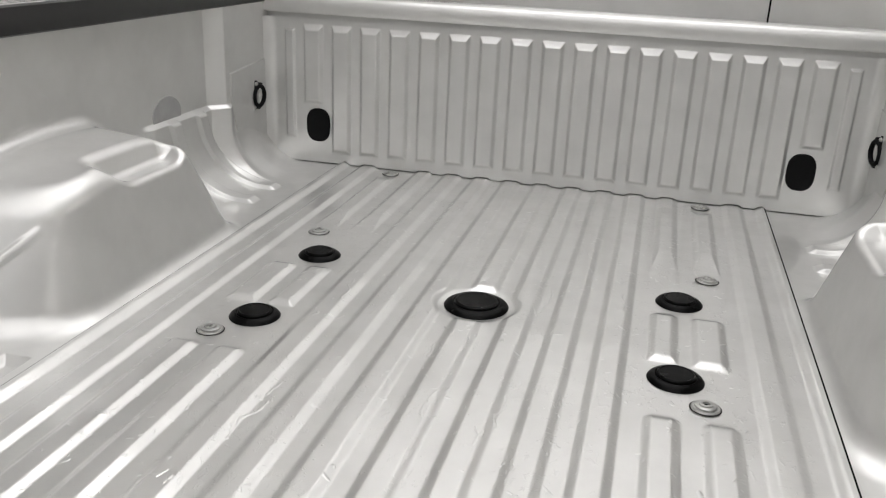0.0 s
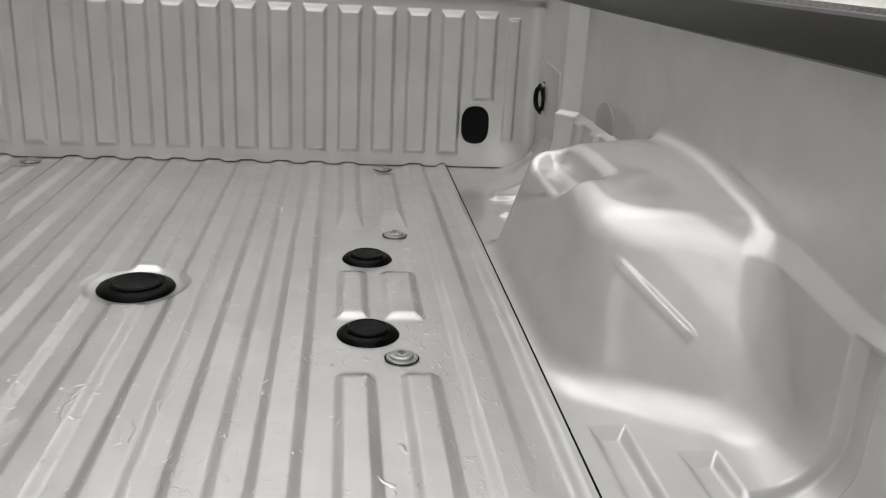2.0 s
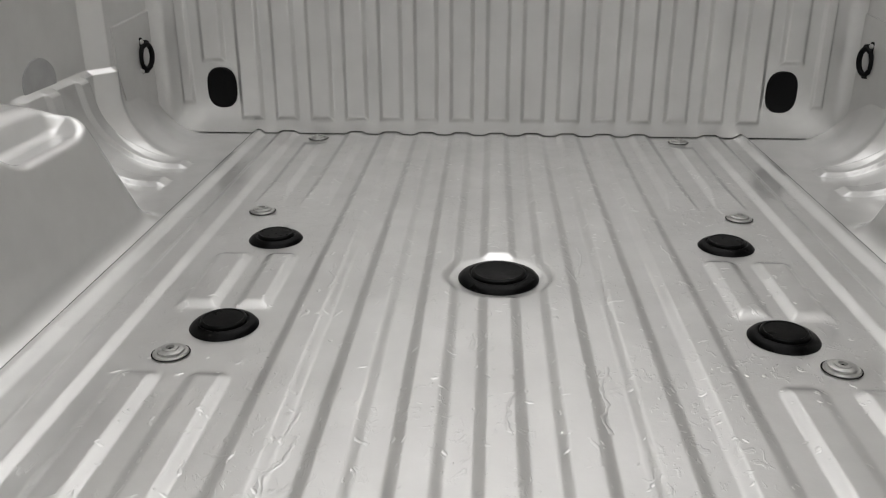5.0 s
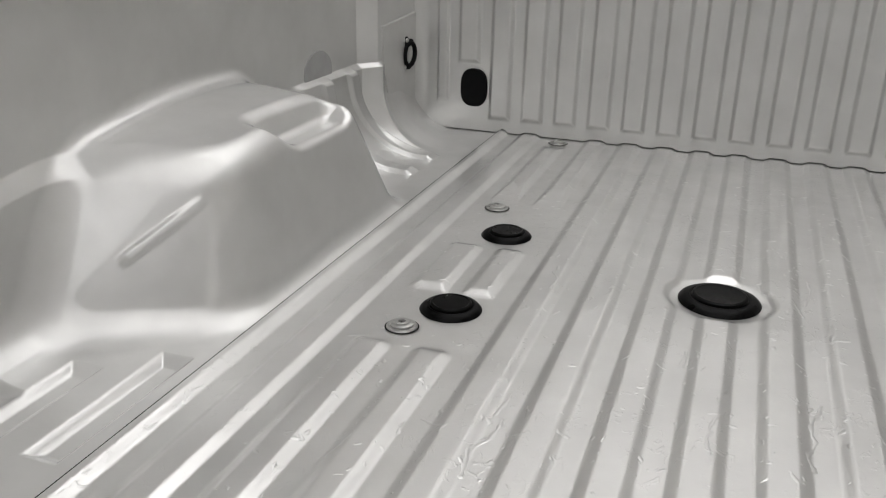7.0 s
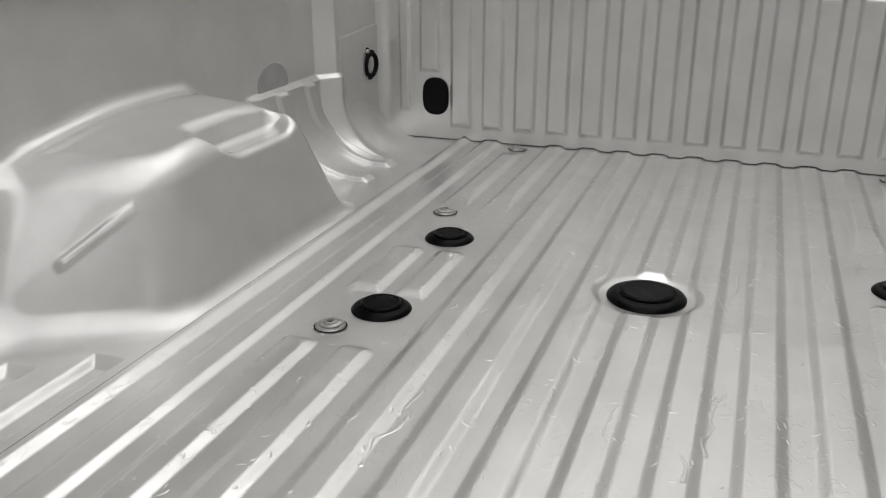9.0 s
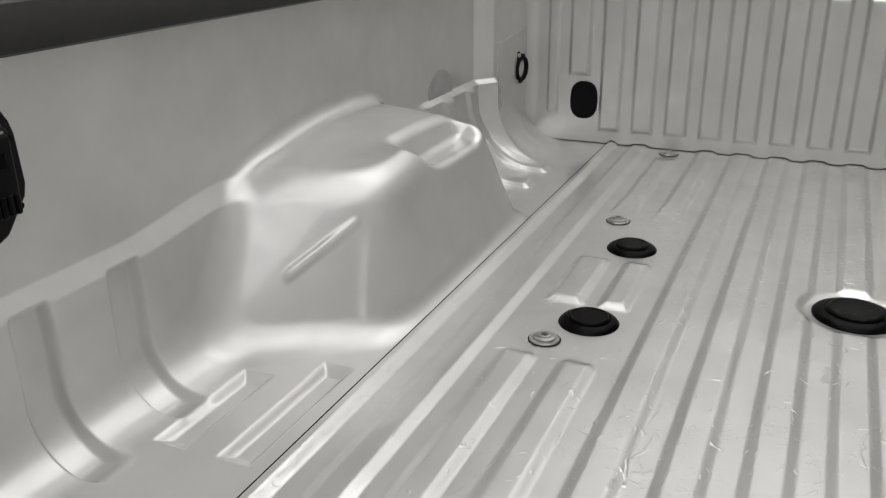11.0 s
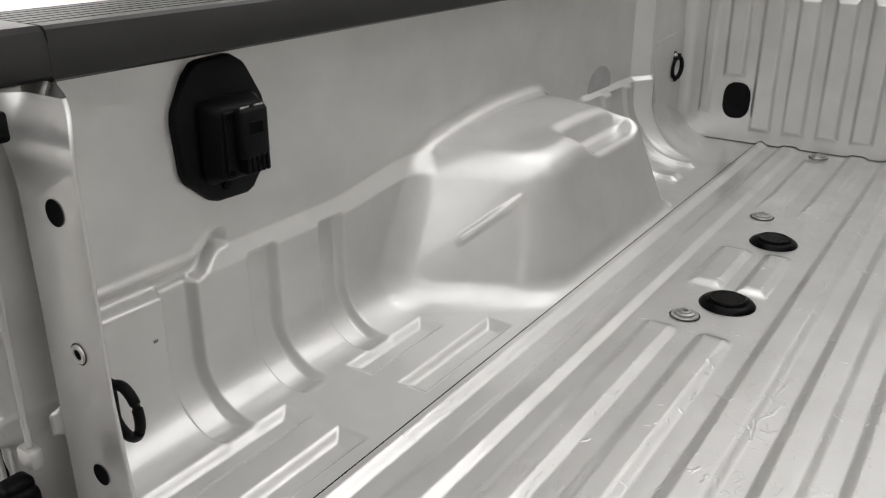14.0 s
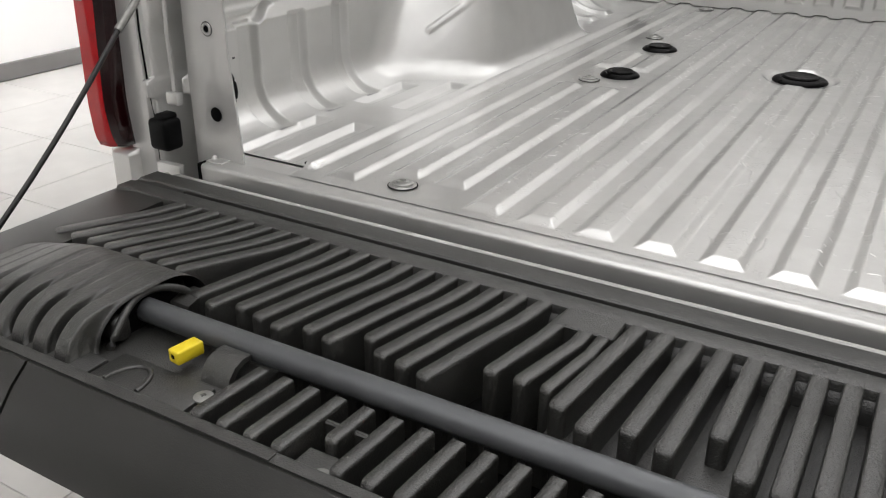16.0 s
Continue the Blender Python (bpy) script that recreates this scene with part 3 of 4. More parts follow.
# holes in the rear pillars
for s in (-1, 1):
    for zz, r in ((0.361, 0.0125), (0.077, 0.0115)):
        part("pillar_hole", lathe([(0.0, 0), (r, 0), (r + 0.0008, 0.0006)], pose(s * 0.742, 0.1335, zz, 90, 0, 0), 24), SHADE_AND_DARK, truck, "round dark hole in the pillar")
    part("rivet_nut", lathe([(0.0105, 0), (0.0095, 0.002), (0.0062, 0.0022), (0.0058, 0.0005)], pose(s * 0.744, 0.1335, 0.216, 90, 0, 0), 24), STEEL, truck, "zinc rivet nut", 30)
    part("pillar_hole", lathe([(0.0, 0), (0.0056, 0)], pose(s * 0.744, 0.1325, 0.216, 90, 0, 0), 20), SHADE_AND_DARK, truck)
    part("pillar_hole", lathe([(0.0105, 0.0), (0.0118, 0.0)], pose(s * 0.744, 0.1332, 0.216, 90, 0, 0), 24), SHADE_AND_DARK, truck)


def pillar_fittings(m):
    """Latch stop, striker, cable and lower hinge block on a rear pillar."""
    def own(ob):
        ob.matrix_basis = m @ ob.matrix_basis
        return ob
    own(part("latch_stop", box(-0.835, -0.785, 0.078, 0.108, 0.427, 0.456, 0.005), BLACK, truck, "black rubber tailgate stop", 40))
    own(part("latch_lip", box(-0.787, -0.771, 0.074, 0.124, 0.424, 0.452, 0.004), BLACK, truck, "", 40))
    own(part("striker", lathe([(0.0235, -0.006), (0.023, 0.004), (0.017, 0.009), (0.0085, 0.010), (0.008, 0.036), (0.0102, 0.038), (0.0102, 0.047), (0.009, 0.049), (0, 0.049)], pose(-0.818, 0.090, 0.384, 90, 0, 78), 32), BLACK, truck, "black tailgate striker post", 35))
    own(part("rubber_block", box(-0.816, -0.773, 0.050, 0.088, 0.028, 0.080, 0.008, 3), BLACK, truck, "black rubber buffer block", 45))
    own(part("buffer_wedge", box(-0.806, -0.781, 0.056, 0.088, 0.074, 0.088, 0.006, 2), BLACK, truck, "", 45))
    own(part("hinge_plate", box(-0.830, -0.775, 0.070, 0.086, -0.075, 0.0, 0.006, 2), PAINT, truck, "silver hinge plate with bolt", 40))
    own(part("hinge_bolt", lathe([(0.012, 0), (0.012, 0.004), (0.008, 0.008), (0.004, 0.008), (0.003, 0.004), (0, 0.004)], pose(-0.803, 0.070, -0.028, 90, 0, 0), 20), STEEL, truck, "", 35))
    own(part("bolt_head", lathe([(0.014, 0), (0.014, 0.005), (0.010, 0.009), (0.004, 0.009), (0.003, 0.004), (0, 0.004)], pose(-0.789, 0.081, 0.296, 90, 0, 0), 24), STEEL, truck, "zinc cable bolt", 35))
    own(part("seam_boss", lathe([(0.015, 0), (0.012, 0.006), (0, 0.008)], pose(-0.842, 0.088, 0.118, 90, 0, 0), 20), PAINT, truck, "", 50))
    own(part("seam_boss", lathe([(0.014, 0), (0.011, 0.006), (0, 0.008)], pose(-0.842, 0.088, 0.328, 90, 0, 0), 20), PAINT, truck, "", 50))
    own(part("wedge_boss", box(-0.800, -0.774, 0.082, 0.097, 0.097, 0.119, 0.004, 2), PAINT, truck, "", 40))
    own(part("land_seam", tube([(-0.8465, 0.0895, 0.40), (-0.8465, 0.0895, 0.34), (-0.842, 0.0885, 0.30), (-0.846, 0.0875, 0.21), (-0.842, 0.0875, 0.12), (-0.836, 0.0875, 0.07), (-0.838, 0.0875, -0.07)], 0.0016, 6), SHADE_AND_DARK, truck, "dark sealed seam in the pillar"))
    own(part("land_ridge", tube([(-0.778, 0.0905, 0.34), (-0.786, 0.0905, 0.25), (-0.787, 0.0905, 0.20), (-0.785, 0.089, 0.12)], 0.0035, 8), PAINT, truck, "", 60))
    p0, p1 = Vector((-0.791, 0.068, 0.290)), Vector((-0.7995, -0.274, -0.026))
    w = p1 - p0
    cab = own(part("tailgate_cable", tube([p0 + w * (0.17 + 0.83 * k / 14) + Vector((0, 0, -0.010 * math.sin(math.pi * k / 14))) for k in range(15)], 0.0042, 10), RAIL, truck, "dark sheathed steel tailgate cable", 50))
    part("ferrule", tube([p0 + w * 0.075, p0 + w * 0.10, p0 + w * 0.18, p0 + w * 0.19], 0.0062, 12), DULL, cab, "crimped zinc ferrule", 50)
    part("eyelet", tube([p0 + Vector((0.014 * math.cos(t) + 0.002, -0.002, 0.018 * math.sin(t) - 0.004)) for t in np.linspace(0.4, 2 * math.pi + 0.4, 25)], 0.0035, 8), DULL, cab, "pressed steel cable eyelet", 50)
    part("eyelet_neck", tube([p0 + w * 0.035, p0 + w * 0.085], 0.005, 8), DULL, cab, "", 50)


pillar_fittings(Matrix())
pillar_fittings(Matrix.Diagonal((-1, 1, 1, 1)))


def trailer_socket():
    """Black trailer socket box on an eight-sided plate on the bed side."""
    outline = [(0.405, 0.446), (0.460, 0.449), (0.482, 0.436), (0.512, 0.384), (0.515, 0.312), (0.478, 0.266), (0.414, 0.268), (0.370, 0.306), (0.364, 0.386), (0.388, 0.430)]
    c = Vector((sum(p[0] for p in outline) / 10, sum(p[1] for p in outline) / 10))

    def prism(points, levels):
        bm = bmesh.new()
        rows = []
        for x, k in levels:
            rows.append([bm.verts.new((x, c.x + (p[0] - c.x) * k, c.y + (p[1] - c.y) * k)) for p in points])
        n = len(points)
        for r0, r1 in zip(rows, rows[1:]):
            for i in range(n):
                bm.faces.new((r0[i], r0[(i + 1) % n], r1[(i + 1) % n], r1[i]))
        bm.faces.new(rows[-1])
        return bm

    rounded = []
    n = len(outline)
    for i, p in enumerate(outline):
        q, r = outline[i - 1], outline[(i + 1) % n]
        for t in (0.25, 0.12):
            rounded.append((p[0] + (q[0] - p[0]) * t, p[1] + (q[1] - p[1]) * t))
        for t in (0.12, 0.25):
            rounded.append((p[0] + (r[0] - p[0]) * t, p[1] + (r[1] - p[1]) * t))
    plate = part("trailer_socket", prism(rounded, [(-0.866, 1.0), (-0.857, 1.0), (-0.853, 0.985), (-0.851, 0.95)]), BLACK, truck, "black plastic trailer socket on the bed side", 40)
    body = box(-0.853, -0.816, 0.400, 0.482, 0.302, 0.396, 0.012, 3)
    for v in body.verts:
        if v.co.x < -0.835:
            v.co.y = 0.443 + (v.co.y - 0.443) * 1.18
            v.co.z = 0.349 + (v.co.z - 0.349) * 1.12
    part("socket_box", body, BLACK, plate, "", 50)
    part("socket_frame", box(-0.817, -0.812, 0.405, 0.474, 0.308, 0.390, 0.003), BLACK, plate, "", 50)
    part("lid", box(-0.814, -0.797, 0.418, 0.463, 0.330, 0.392, 0.005), BLACK, plate, "hinged socket lid", 50)
    part("lid_emblem", box(-0.7975, -0.7962, 0.430, 0.452, 0.360, 0.376, 0.0005, 1), RUBBER, plate)
    for k in range(5):
        part("grip_rib", box(-0.812, -0.796, 0.422 + 0.008 * k, 0.428 + 0.008 * k, 0.312, 0.334, 0.0015, 1), BLACK, plate)
    for y0, y1 in ((0.422, 0.436), (0.445, 0.459)):
        part("hinge_pin", tube([(-0.803, y0, 0.393), (-0.803, y1, 0.393)], 0.0015, 8), DULL, plate, "thin bright hinge pin")
    for yy, zz in ((0.4105, 0.384), (0.4105, 0.315), (0.4695, 0.384), (0.4695, 0.315)):
        part("screw", lathe([(0.004, 0), (0.0035, 0.002), (0, 0.0025)], pose(-0.812, yy, zz, 0, 90, 0), 12), RUBBER, plate)
    part("plate_screw", lathe([(0.007, 0), (0.006, 0.005), (0, 0.006)], pose(-0.852, 0.432, 0.288, 0, 90, 0), 14), RUBBER, plate)


trailer_socket()

# small marks on the bed sides
rng = random.Random(11)
INK = material("ink", (0.10, 0.10, 0.105), 0.6)
for k in range(9):
    y, tall = 0.327 + 0.0027 * k, rng.uniform(0.0015, 0.0042)
    part("ink_mark", box(-0.8672, -0.8655, y - 0.00025, y + 0.00025, 0.121 + 0.0008 * k - tall / 2, 0.121 + 0.0008 * k + tall / 2), INK, truck, "faint handwritten ink stroke")
for k in range(3):
    part("ink_mark", box(-0.8505, -0.8480, 0.294 + 0.0025 * k, 0.2944 + 0.0025 * k, 0.124, 0.128), INK, truck, "faint handwritten ink stroke")
for a, y, z in ((0.7189, 0.9974, 0.2328), (0.7205, 0.9054, 0.1735)):
    part("paint_nib", lathe([(0.0034, -0.001), (0.0026, 0.0012), (0.0, 0.0018)], pose(-a, y, z, 40, 0, 0), 12), PAINT, truck, "", 60)
part("scratch", tube([(0.7502, 0.8421, 0.0625), (0.7543, 0.8366, 0.0559), (0.7587, 0.8307, 0.0489), (0.7635, 0.8241, 0.0413), (0.7673, 0.8175, 0.0339), (0.7716, 0.809, 0.0268), (0.7755, 0.7991, 0.0201), (0.779, 0.7879, 0.0139), (0.781, 0.7754, 0.0082)], 0.0006, 6), INK, truck, "thin dark curved scratch on the wheel housing")

# ---- cab behind the bed ----
part("cab_back", box(-0.955, 0.955, 2.36, 3.3, -0.35, 0.80, 0.03, 3), PAINT, truck, "silver back wall of the cab", 40)
part("cab_roof", box(-0.88, 0.88, 2.46, 3.3, 0.79, 1.05, 0.06, 3), PAINT, truck, "silver cab roof", 40)
part("panel_seam", box(0.551, 0.556, 2.3575, 2.37, 0.0, 0.78), SHADE_AND_DARK, truck)
part("panel_seam", box(-0.556, -0.551, 2.3575, 2.37, 0.0, 0.78), SHADE_AND_DARK, truck)
part("chassis", box(-0.55, 0.55, 0.14, 3.2, -0.45, -0.06, 0.02), SHADE_AND_DARK, truck, "dark truck frame under the bed")

# rear wheels, on which the bed stands
for s in (-1, 1):
    wheel = part("wheel", lathe([(0.245, -0.13), (0.33, -0.135), (0.365, -0.12), (0.38, -0.09), (0.381, 0.0), (0.38, 0.09), (0.365, 0.12), (0.33, 0.135), (0.245, 0.13)], pose(s * 0.80, 1.21, GROUND + 0.381, 0, 90, 0), 48), RUBBER, truck, "black rear tyre", 40)
    part("rim", lathe([(0.245, -0.12), (0.235, 0.02), (0.08, 0.06), (0.0, 0.065)], pose(s * 0.80, 1.21, GROUND + 0.381, 0, s * 90, 0), 40), DULL, wheel, "grey metal wheel rim", 40)
part("axle", tube([(-0.75, 1.21, GROUND + 0.381), (0.75, 1.21, GROUND + 0.381)], 0.045, 16), SHADE_AND_DARK, truck, "dark rear axle")

# ---- rubber plugs in the hitch points ----
for px, py, r in PLUGS:
    k = r / 0.0455
    plug = part("hitch_plug", lathe([(r - 0.003, -0.004), (r, -0.002), (r + 0.0005, 0.001), (r - 0.002, 0.0042), (r - 0.006 * k, 0.0072), (r - 0.0115 * k, 0.0088), (r - 0.0130 * k, 0.0078), (0.0312 * k, 0.0076), (0.0305 * k, 0.0112), (0.0290 * k, 0.0126), (0.0272 * k, 0.0129), (0.0258 * k, 0.0121), (0, 0.0122)], pose(px, py, -0.002 if px == 0 else 0.0), 56), PLUG, None, "", 28)
    tagged(plug, "black rubber plug in a floor hitch point" if px else "large black rubber plug in the middle hitch hole", "plug", "hitch plugs")

# ---- tailgate, let down ----
BASE_Z = -0.050
gate = part("tailgate", box(-0.765, 0.765, -0.452, 0.045, -0.066, BASE_Z - 0.004, 0.008), PAINT, truck, "open silver tailgate with black ribbed liner", 40)
part("gate_rim", extrude_x([(0.047, -0.03), (0.047, -0.006), (0.042, 0.001), (0.030, 0.004), (0.004, 0.006), (-0.03, 0.006), (-0.03, -0.03)], -0.745, 0.745), PAINT, gate, "pale painted rim along the hinge edge", 40)
# solid base coloured black to paint the shade between the slats
part("liner", box(-0.752, 0.752, -0.445, -0.012, -0.034, BASE_Z, 0.002), SHADE_AND_DARK, gate, "black base, painted for shade under the slatted liner", 40)
part("slot_floor", box(0.028, 0.735, -0.300, -0.086, BASE_Z, -0.009, 0.001), LINER, gate, "level floor between the liner bars", 40)
part("liner_edge", extrude_x([(0.002, 0.004), (-0.004, 0.020), (-0.010, 0.024), (-0.043, 0.025), (-0.046, 0.023), (-0.0475, 0.009), (-0.0555, 0.009), (-0.057, 0.0245), (-0.060, 0.0262), (-0.084, 0.0264), (-0.0875, 0.0256), (-0.089, 0.022), (-0.0895, BASE_Z)], -0.735, 0.735), LINER, gate, "raised front edge of the liner", 35)
part("edge_trim", extrude_x([(-0.440, 0.012), (-0.449, 0.014), (-0.456, 0.008), (-0.470, -0.004), (-0.492, -0.030), (-0.498, -0.066), (-0.440, -0.066)], -0.448, 0.448), TRIM, gate, "dark plastic top edge trim", 35)
for s in (-1, 1):
    part("edge_trim", extrude_x([(-0.440, 0.012), (-0.449, 0.014), (-0.456, 0.008), (-0.470, -0.004), (-0.492, -0.030), (-0.498, -0.066), (-0.440, -0.066)], min(s * 0.452, s * 0.755), max(s * 0.452, s * 0.755)), TRIM, gate, "", 35)
    part("side_slope", extrude_y([(s * 0.64, 0.022), (s * 0.70, 0.024), (s * 0.745, 0.018), (s * 0.765, 0.000), (s * 0.765, -0.03), (s * 0.64, -0.03)], -0.43, -0.012), TRIM, gate, "smooth black end of the liner", 30)


def slat(points, width, z0, z1):
    """A raised bar with rounded top edges and a rounded end along a line of points on the liner."""
    pts = [Vector((*p, 0)) for p in points]
    way = (pts[-1] - pts[-2]).normalized()
    tip = pts[-1]
    pts = pts[:-1] + [tip - way * 0.006, tip - way * 0.002, tip]
    drop = [0.0] * (len(pts) - 2) + [0.0016, 0.0055]
    bm = bmesh.new()
    rows = []
    last = len(pts) - 1
    for i, p in enumerate(pts):
        d = (pts[min(i + 1, last)] - pts[max(i - 1, 0)]).normalized()
        n = Vector((-d.y, d.x, 0))
        thin = 1.0 - 0.10 * (i == last - 1) - 0.32 * (i == last)
        row = []
        for c, z in ((1.0, z0), (1.0, z1 - 0.0034), (0.93, z1 - 0.0010), (0.78, z1), (-0.78, z1), (-0.93, z1 - 0.0010), (-1.0, z1 - 0.0034), (-1.0, z0)):
            row.append(bm.verts.new(p + n * c * thin * width / 2 + Vector((0, 0, z if z == z0 else z - drop[i]))))
        rows.append(row)
    for a, b in zip(rows, rows[1:]):
        for k in range(7):
            bm.faces.new((a[k], a[k + 1], b[k + 1], b[k]))
    bm.faces.new(rows[0][::-1])
    bm.faces.new(rows[-1])
    return part("slat", bm, LINER, gate, "", 50)


# main field: curved bars that lean towards one end, straight on the other
rng = random.Random(5)
slots = [-0.035 - 0.0298 * k for k in range(6)] + [-0.184 - 0.0311 * k for k in range(1, 15)]
for k, (s0, s1) in enumerate(zip(slots, slots[1:])):
    x = (s0 + s1) / 2
    stop = -0.252 if k == 3 else -0.284 + 0.006 * (k % 3) if k < 11 else -0.240
    lean = 0.21 if k < 11 else 0.47
    slat([(x, -0.078), (x, -0.088), (x - 0.7 * lean * 0.05, -0.136), (x - 0.95 * lean * 0.105, -0.191), (x - lean * (-0.086 - stop), stop)], 0.0182, BASE_Z, 0.0259)
ends = (-0.262, -0.282, -0.266, -0.276, -0.231, -0.278, -0.282, -0.270)
for k in range(22):
    x = 0.058 + 0.0300 * k
    lean = max(0.0, 0.11 - 0.026 * k)
    stop = ends[k % 8]
    slat([(x, -0.078), (x, -0.088), (x - lean * 0.1, -0.185), (x - lean * (-0.086 - stop), stop)], 0.0188, BASE_Z, 0.0259)
slat([(-0.014, -0.078), (-0.022, -0.15), (-0.040, -0.243)], 0.017, BASE_Z, 0.0259)
slat([(0.016, -0.078), (0.012, -0.15), (-0.008, -0.243)], 0.017, BASE_Z, 0.0259)
slat([(0.034, -0.078), (0.032, -0.16), (0.019, -0.243)], 0.014, BASE_Z, 0.0259)
part("web", box(-0.022, 0.044, -0.126, -0.080, BASE_Z, 0.0263, 0.0015, 1), LINER, gate)
# rounded webs that close the slots at the hinge side
part("slot_web", extrude_x([(-0.084, 0.020), (-0.092, 0.012), (-0.096, 0.000), (-0.097, BASE_Z), (-0.084, BASE_Z)], -0.66, 0.735), LINER, gate, "", 40)
# low webs under the bars by the tube
for k in range(30):
    x = -0.30 + 0.034 * k
    part("web", box(x - 0.011, x + 0.011, -0.306, -0.290, BASE_Z, rng.uniform(-0.004, 0.008), 0.003, 1), LINER, gate)
# short bars between the tube and the outer edge
for k in range(28):
    x = -0.2335 + 0.0312 * k
    if k % 6 == 4:
        slat([(x, -0.345), (x - 0.003, -0.401)], 0.0150, BASE_Z, 0.0205)
    else:
        slat([(x, -0.345), (x - 0.006, -0.432)], 0.0150, BASE_Z, 0.0205)
part("web", box(-0.140, -0.078, -0.377, -0.371, BASE_Z, 0.016, 0.002, 1), LINER, gate)
part("web", box(-0.132, -0.082, -0.445, -0.402, BASE_Z, 0.008, 0.003, 1), LINER, gate)
part("rim_plate", extrude_x([(-0.425, BASE_Z), (-0.427, 0.012), (-0.432, 0.0165), (-0.445, 0.0165), (-0.446, BASE_Z)], -0.305, -0.142), LINER, gate, "", 40)

part("torsion_tube", tube([(-0.455, -0.322, 0.022), (0.5, -0.322, 0.022)], 0.0135, 24), TUBE, gate, "grey satin steel step tube", 50)
part("outer_floor", box(-0.645, -0.235, -0.440, -0.298, -0.030, 0.004, 0.003), LINER, gate, "level part of the liner by the hood", 40)
part("outer_lip", extrude_x([(-0.428, BASE_Z), (-0.429, 0.012), (-0.433, 0.016), (-0.445, 0.015), (-0.446, BASE_Z)], -0.64, 0.64), LINER, gate, "", 40)
part("tube_bracket", extrude_x([(-0.375, 0.003), (-0.371, 0.014), (-0.362, 0.023), (-0.349, 0.027), (-0.338, 0.026), (-0.338, 0.021), (-0.348, 0.021), (-0.358, 0.017), (-0.364, 0.010), (-0.367, 0.003)], -0.290, -0.254), LINER, gate, "curled plastic flap by the tube", 50)
tab = part("pull_tab", box(-0.008, 0.008, -0.016, 0.016, -0.0075, 0.0075, 0.0022), YELLOW, gate, "bright yellow plastic release tab", 50)
tab.matrix_basis = pose(-0.316, -0.364, 0.024, 0, 0, -8)
part("tab_hole", lathe([(0.0, 0.0), (0.0028, 0.0)], tab.matrix_basis @ pose(0, -0.01615, 0.001, 90, 0, 0), 12), SHADE_AND_DARK, gate)


def hump():
    """Dome over the tube's end, running out in rounded fingers towards the outer edge."""
    X, Y = np.meshgrid(np.linspace(-0.69, -0.412, 260), np.linspace(-0.445, -0.235, 150))
    wave = np.cos((X + 0.446) * 2 * math.pi / 0.0335)
    gap = sm((wave - 0.15) / 0.6)
    foot = -0.428 + 0.034 * gap * (0.4 + 0.6 * sm((X + 0.66) / 0.1))
    s = np.clip((Y - foot) / 0.062, 0, 1)
    back = np.clip((Y + 0.300) / 0.062, 0, 1)
    arch = np.sqrt(np.clip(1 - (1 - s) ** 2.2, 0, 1)) * np.sqrt(np.clip(1 - back ** 2, 0, 1))
    Z = 0.002 + 0.047 * arch * (0.45 + 0.55 * sm((X + 0.69) / 0.14)) - 0.0010 * gap * sm((s - 0.5) / 0.3) * (1 - back)
    return sheet("tube_hood", np.stack([X, Y, Z], -1), LINER, gate, "fluted black plastic hood over the tube end")


hump()
part("hood_mouth", tube([(-0.412 + 0.006 * math.sin(3 * t), -0.322 + 0.058 * math.cos(t), 0.004 + 0.039 * math.sin(t)) for t in np.linspace(0, math.pi, 21)], 0.0045, 8), LINER, gate, "", 60)
# the shade in the hood's mouth is a flat black disc
part("mouth_hollow", lathe([(0.0, 0.0), (0.045, 0.0)], pose(-0.4185, -0.322, 0.0, 0, 90, 0), 30), SHADE_AND_DARK, gate, "flat black disc painting the shade inside the hood")
part("mouth_bracket", box(-0.440, -0.408, -0.372, -0.350, 0.004, 0.034, 0.008, 2), LINER, gate, "", 50)
for sx, sy in ((-0.262, -0.398), (-0.098, -0.432), (0.20, -0.432)):
    sc = part("screw", lathe([(0.010, 0), (0.0098, 0.002), (0.006, 0.0035), (0.003, 0.0035), (0.0025, 0.001), (0, 0.001)], pose(sx, sy, 0.0075), 20), DULL, gate, "dull zinc screw in the liner", 35)
part("rim_bolt", lathe([(0.010, 0), (0.0095, 0.003), (0.005, 0.005), (0, 0.005)], pose(-0.300, 0.018, 0.006), 20), STEEL, gate, "", 35)
part("pad_plate", box(-0.520, -0.392, -0.433, -0.398, 0.002, 0.0085, 0.0025), LINER, gate, "raised grained pad by the hood", 40)
part("pad_plate", box(-0.388, -0.262, -0.433, -0.381, 0.002, 0.0090, 0.0025), LINER, gate, "raised grained pad with a pressed arch", 40)
part("liner_arch", tube([(-0.345 + 0.022 * math.cos(t), -0.425 + 0.034 * math.sin(t), 0.0088) for t in np.linspace(0, math.pi, 19)], 0.0030, 8), LINER, gate, "", 60)
# small rough clips where the bars meet the tube
for k in range(11):
    x = -0.385 + 0.0305 * k
    part("bar_clip", box(x - 0.0065, x + 0.0065, -0.303, -0.286, BASE_Z, 0.006 + 0.004 * math.sin(2.3 * k), 0.003, 1), LINER, gate)
part("mouth_gusset", extrude_x([(-0.300, 0.000), (-0.292, 0.020), (-0.276, 0.024), (-0.256, 0.022), (-0.248, 0.000)], -0.414, -0.386), LINER, gate, "", 40)
for k in range(5):
    part("rim_notch", box(-0.285 + 0.036 * k, -0.265 + 0.036 * k, -0.444, -0.430, 0.004, 0.013, 0.002, 1), LINER, gate)

# black box set in the open slit, in place of its shade
part("hinge_gap", box(-0.75, 0.75, 0.0475, 0.0875, -0.11, -0.045), SHADE_AND_DARK, truck, "black box painting the shade between tailgate and sill")

# ---- showroom floor tiles ----
tile_mesh = None
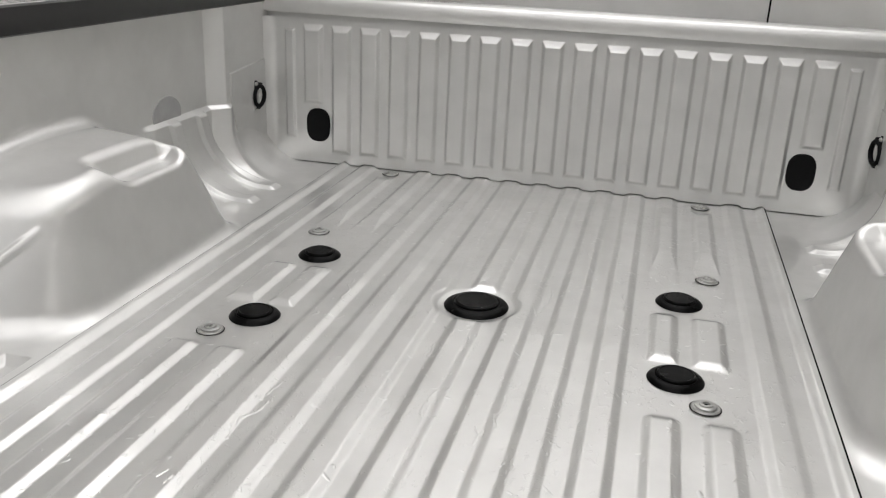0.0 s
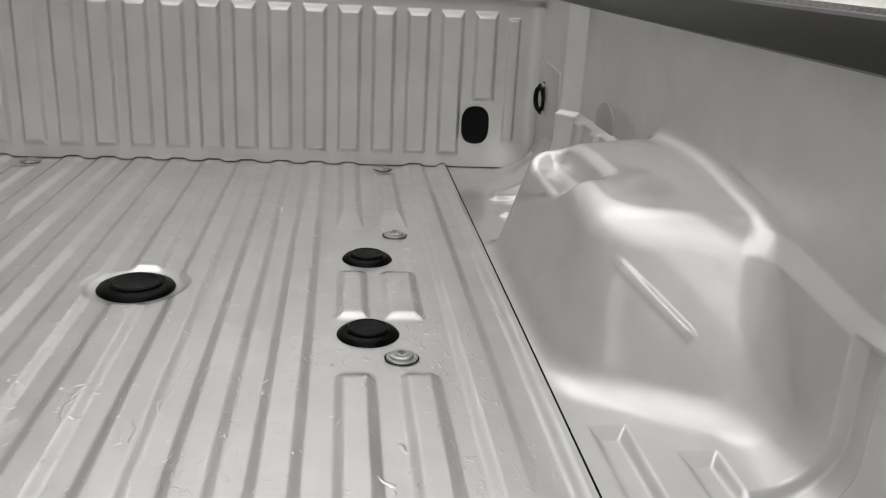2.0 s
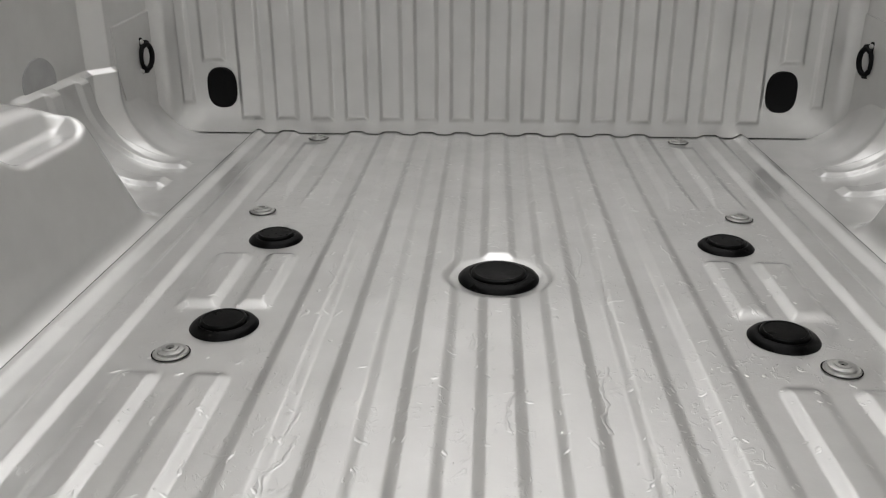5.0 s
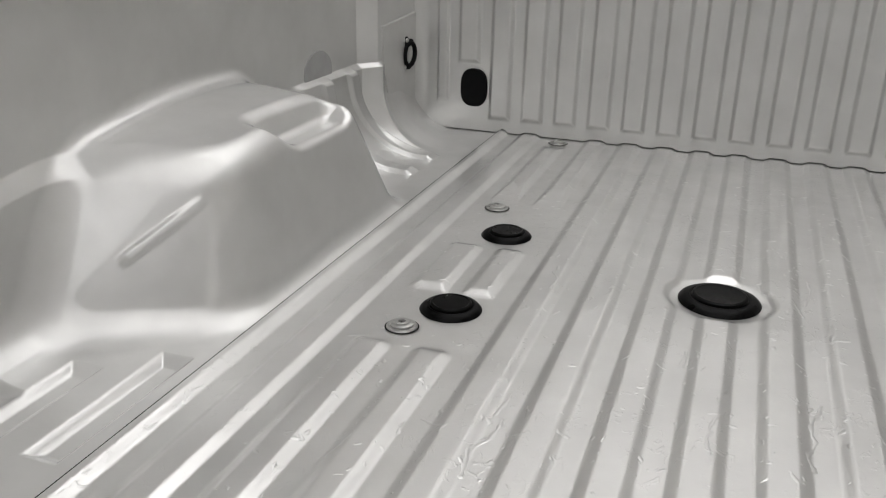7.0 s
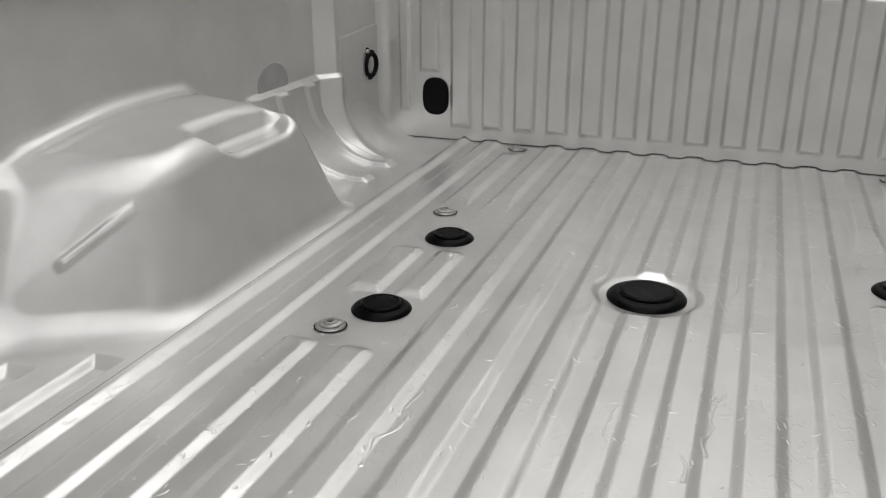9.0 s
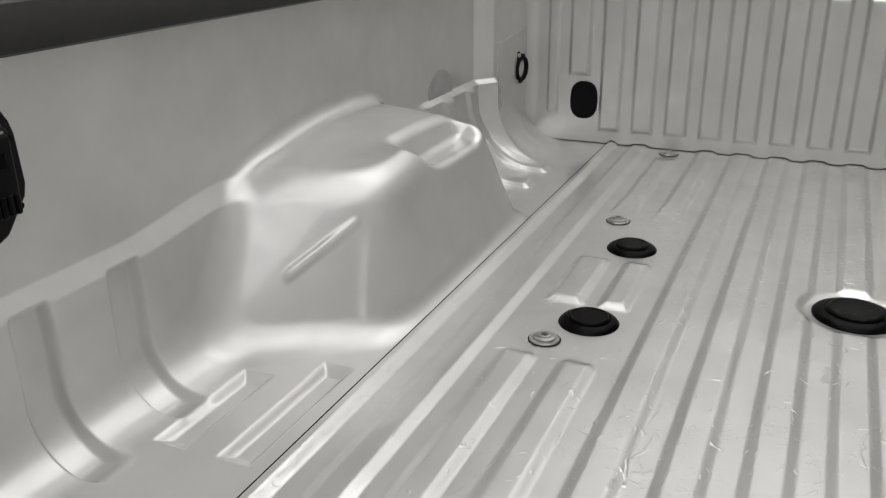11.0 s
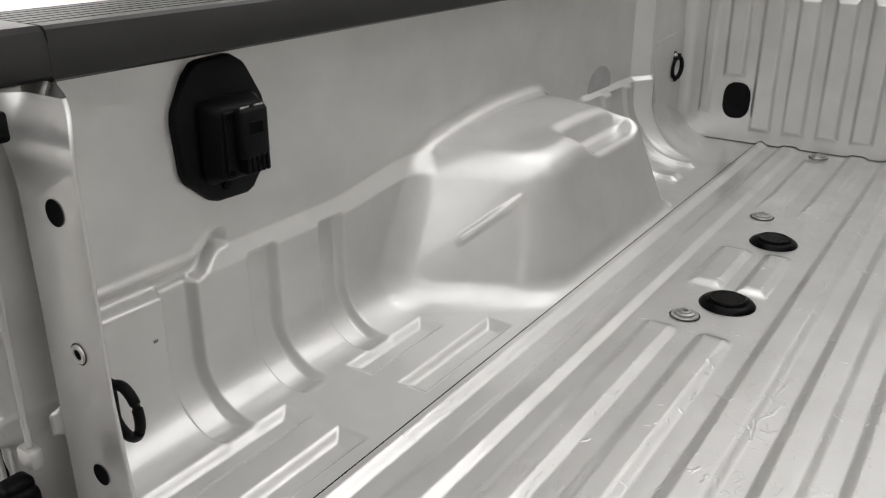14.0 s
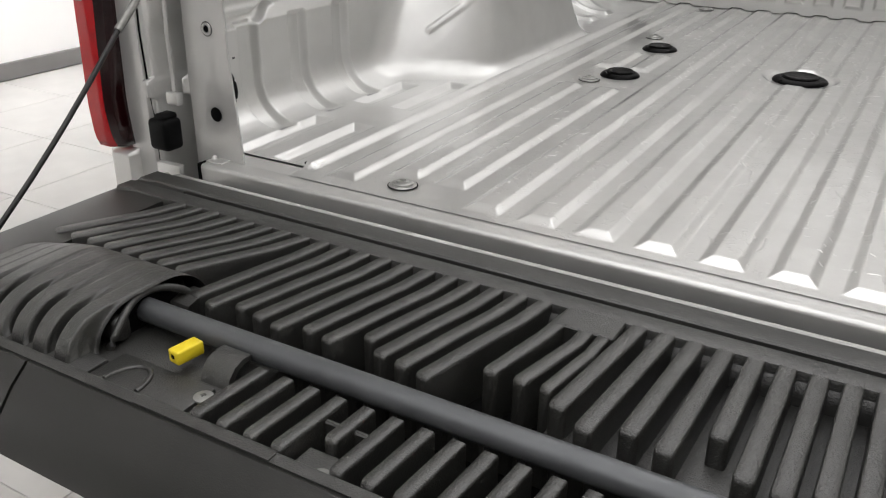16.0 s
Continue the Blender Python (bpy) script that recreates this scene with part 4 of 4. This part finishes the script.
floor_ob = bpy.data.objects["floor"]
far_verts, far_faces = [], []
for i in range(17):
    for j in range(25):
        x0, y0 = -4.91 + 0.602 * i, -6.6 + 0.602 * j
        if i > 6 or not 4 <= j <= 20:
            base = len(far_verts)
            far_verts += [(x0, y0, GROUND), (x0 + 0.598, y0, GROUND), (x0 + 0.598, y0 + 0.598, GROUND), (x0, y0 + 0.598, GROUND)]
            far_verts += [(x, y, GROUND - 0.008) for x, y, z in far_verts[base:base + 4]]
            far_faces.append((base, base + 1, base + 2, base + 3))
            far_faces += [(base + k, base + 4 + k, base + 4 + (k + 1) % 4, base + (k + 1) % 4) for k in range(4)]
            continue
        if tile_mesh is None:
            t = part("tile", box(0, 0.598, 0, 0.598, -0.008, 0.0, 0.0015, 1), TILE, floor_ob)
            tile_mesh = t.data
        else:
            t = new("tile", tile_mesh)
            t.parent = floor_ob
        t.location = (x0, y0, GROUND)
far = bpy.data.meshes.new("far_tiles")
far.from_pydata(far_verts, [], far_faces)
tagged(link_mesh("far_tiles", far, TILE, floor_ob), "pale grey floor tiles", kind="stuff")


# ---- dried drips and scuffs on the bed floor ----
def floor_marks():
    rng = np.random.default_rng(7)
    verts, faces = [], []
    # worm-like ridges and blobs, mostly on the slopes of the ribs
    for _ in range(1500):
        k = rng.integers(-5, 6)
        x = float(k * 0.0865 + rng.choice([-1, 1]) * rng.normal(0.020, 0.008))
        y = float(rng.uniform(0.22, 1.85))
        if abs(x) > 0.47 or any(math.hypot(x - px, y - py) < r + 0.03 for px, py, r in PLUGS):
            continue
        wide = float(np.clip(rng.lognormal(-6.2, 0.4), 0.0011, 0.0036))
        step = wide * float(rng.uniform(0.7, 1.3))
        n = int(rng.integers(4, 9)) if rng.random() < 0.22 else 4
        head = float(rng.normal(1.2, 0.9)) * float(rng.choice([-1, 1]))
        base = len(verts)
        ring = []
        for i in range(n):
            w = wide * float(rng.uniform(0.5, 1.2)) * (0.35 if i in (0, n - 1) else 1.0)
            c, s = math.cos(head), math.sin(head)
            for off, up in ((-1.0, 0.00002), (-0.45, 0.0006), (0.45, 0.0006), (1.0, 0.00002)):
                ring.append((x - s * w * off, y + c * w * off, up * min(1.0, w / 0.0012)))
            x, y = x + c * step, y + s * step
            head += float(rng.normal(0, 0.32))
        h = floor_height(np.array([p[0] for p in ring]), np.array([p[1] for p in ring]))
        verts += [(p[0], p[1], p[2] + float(q)) for p, q in zip(ring, h)]
        for i in range(n - 1):
            for m in range(3):
                a = base + 4 * i + m
                faces.append((a, a + 1, a + 5, a + 4))
    # long wandering ridges along the edges of the ribs
    for _ in range(26):
        x = float(rng.integers(-5, 5) * 0.0865 + rng.choice([0.012, 0.031, 0.055]))
        y, n = float(rng.uniform(0.2, 1.3)), int(rng.integers(12, 36))
        if abs(x) > 0.46:
            continue
        base, ring, drift = len(verts), [], 0.0
        for i in range(n):
            w = float(rng.uniform(0.0012, 0.0034))
            for off, up in ((-1.0, 0.00002), (-0.45, 0.0005), (0.45, 0.0005), (1.0, 0.00002)):
                ring.append((x + w * off, y, up))
            drift = 0.8 * drift + float(rng.normal(0, 0.0008))
            x, y = x + drift, y + float(rng.uniform(0.002, 0.006))
        if any(math.hypot(p[0] - px, p[1] - py) < r + 0.02 for p in ring for px, py, r in PLUGS):
            continue
        h = floor_height(np.array([p[0] for p in ring]), np.array([p[1] for p in ring]))
        verts += [(p[0], p[1], p[2] + float(q)) for p, q in zip(ring, h)]
        for i in range(n - 1):
            for m in range(3):
                a = base + 4 * i + m
                faces.append((a, a + 1, a + 5, a + 4))
    me = bpy.data.meshes.new("dried_drips")
    me.from_pydata(verts, [], faces)
    me.polygons.foreach_set("use_smooth", np.ones(len(faces), bool))
    ob = link_mesh("dried_drips", me, DRIP)
    tagged(ob, "scattered dried drips and residue on the bed floor", "residue", kind="stuff")


DRIP = material("drip_residue", (0.60, 0.60, 0.585), 0.32, 0.7, 0.8)
floor_marks()
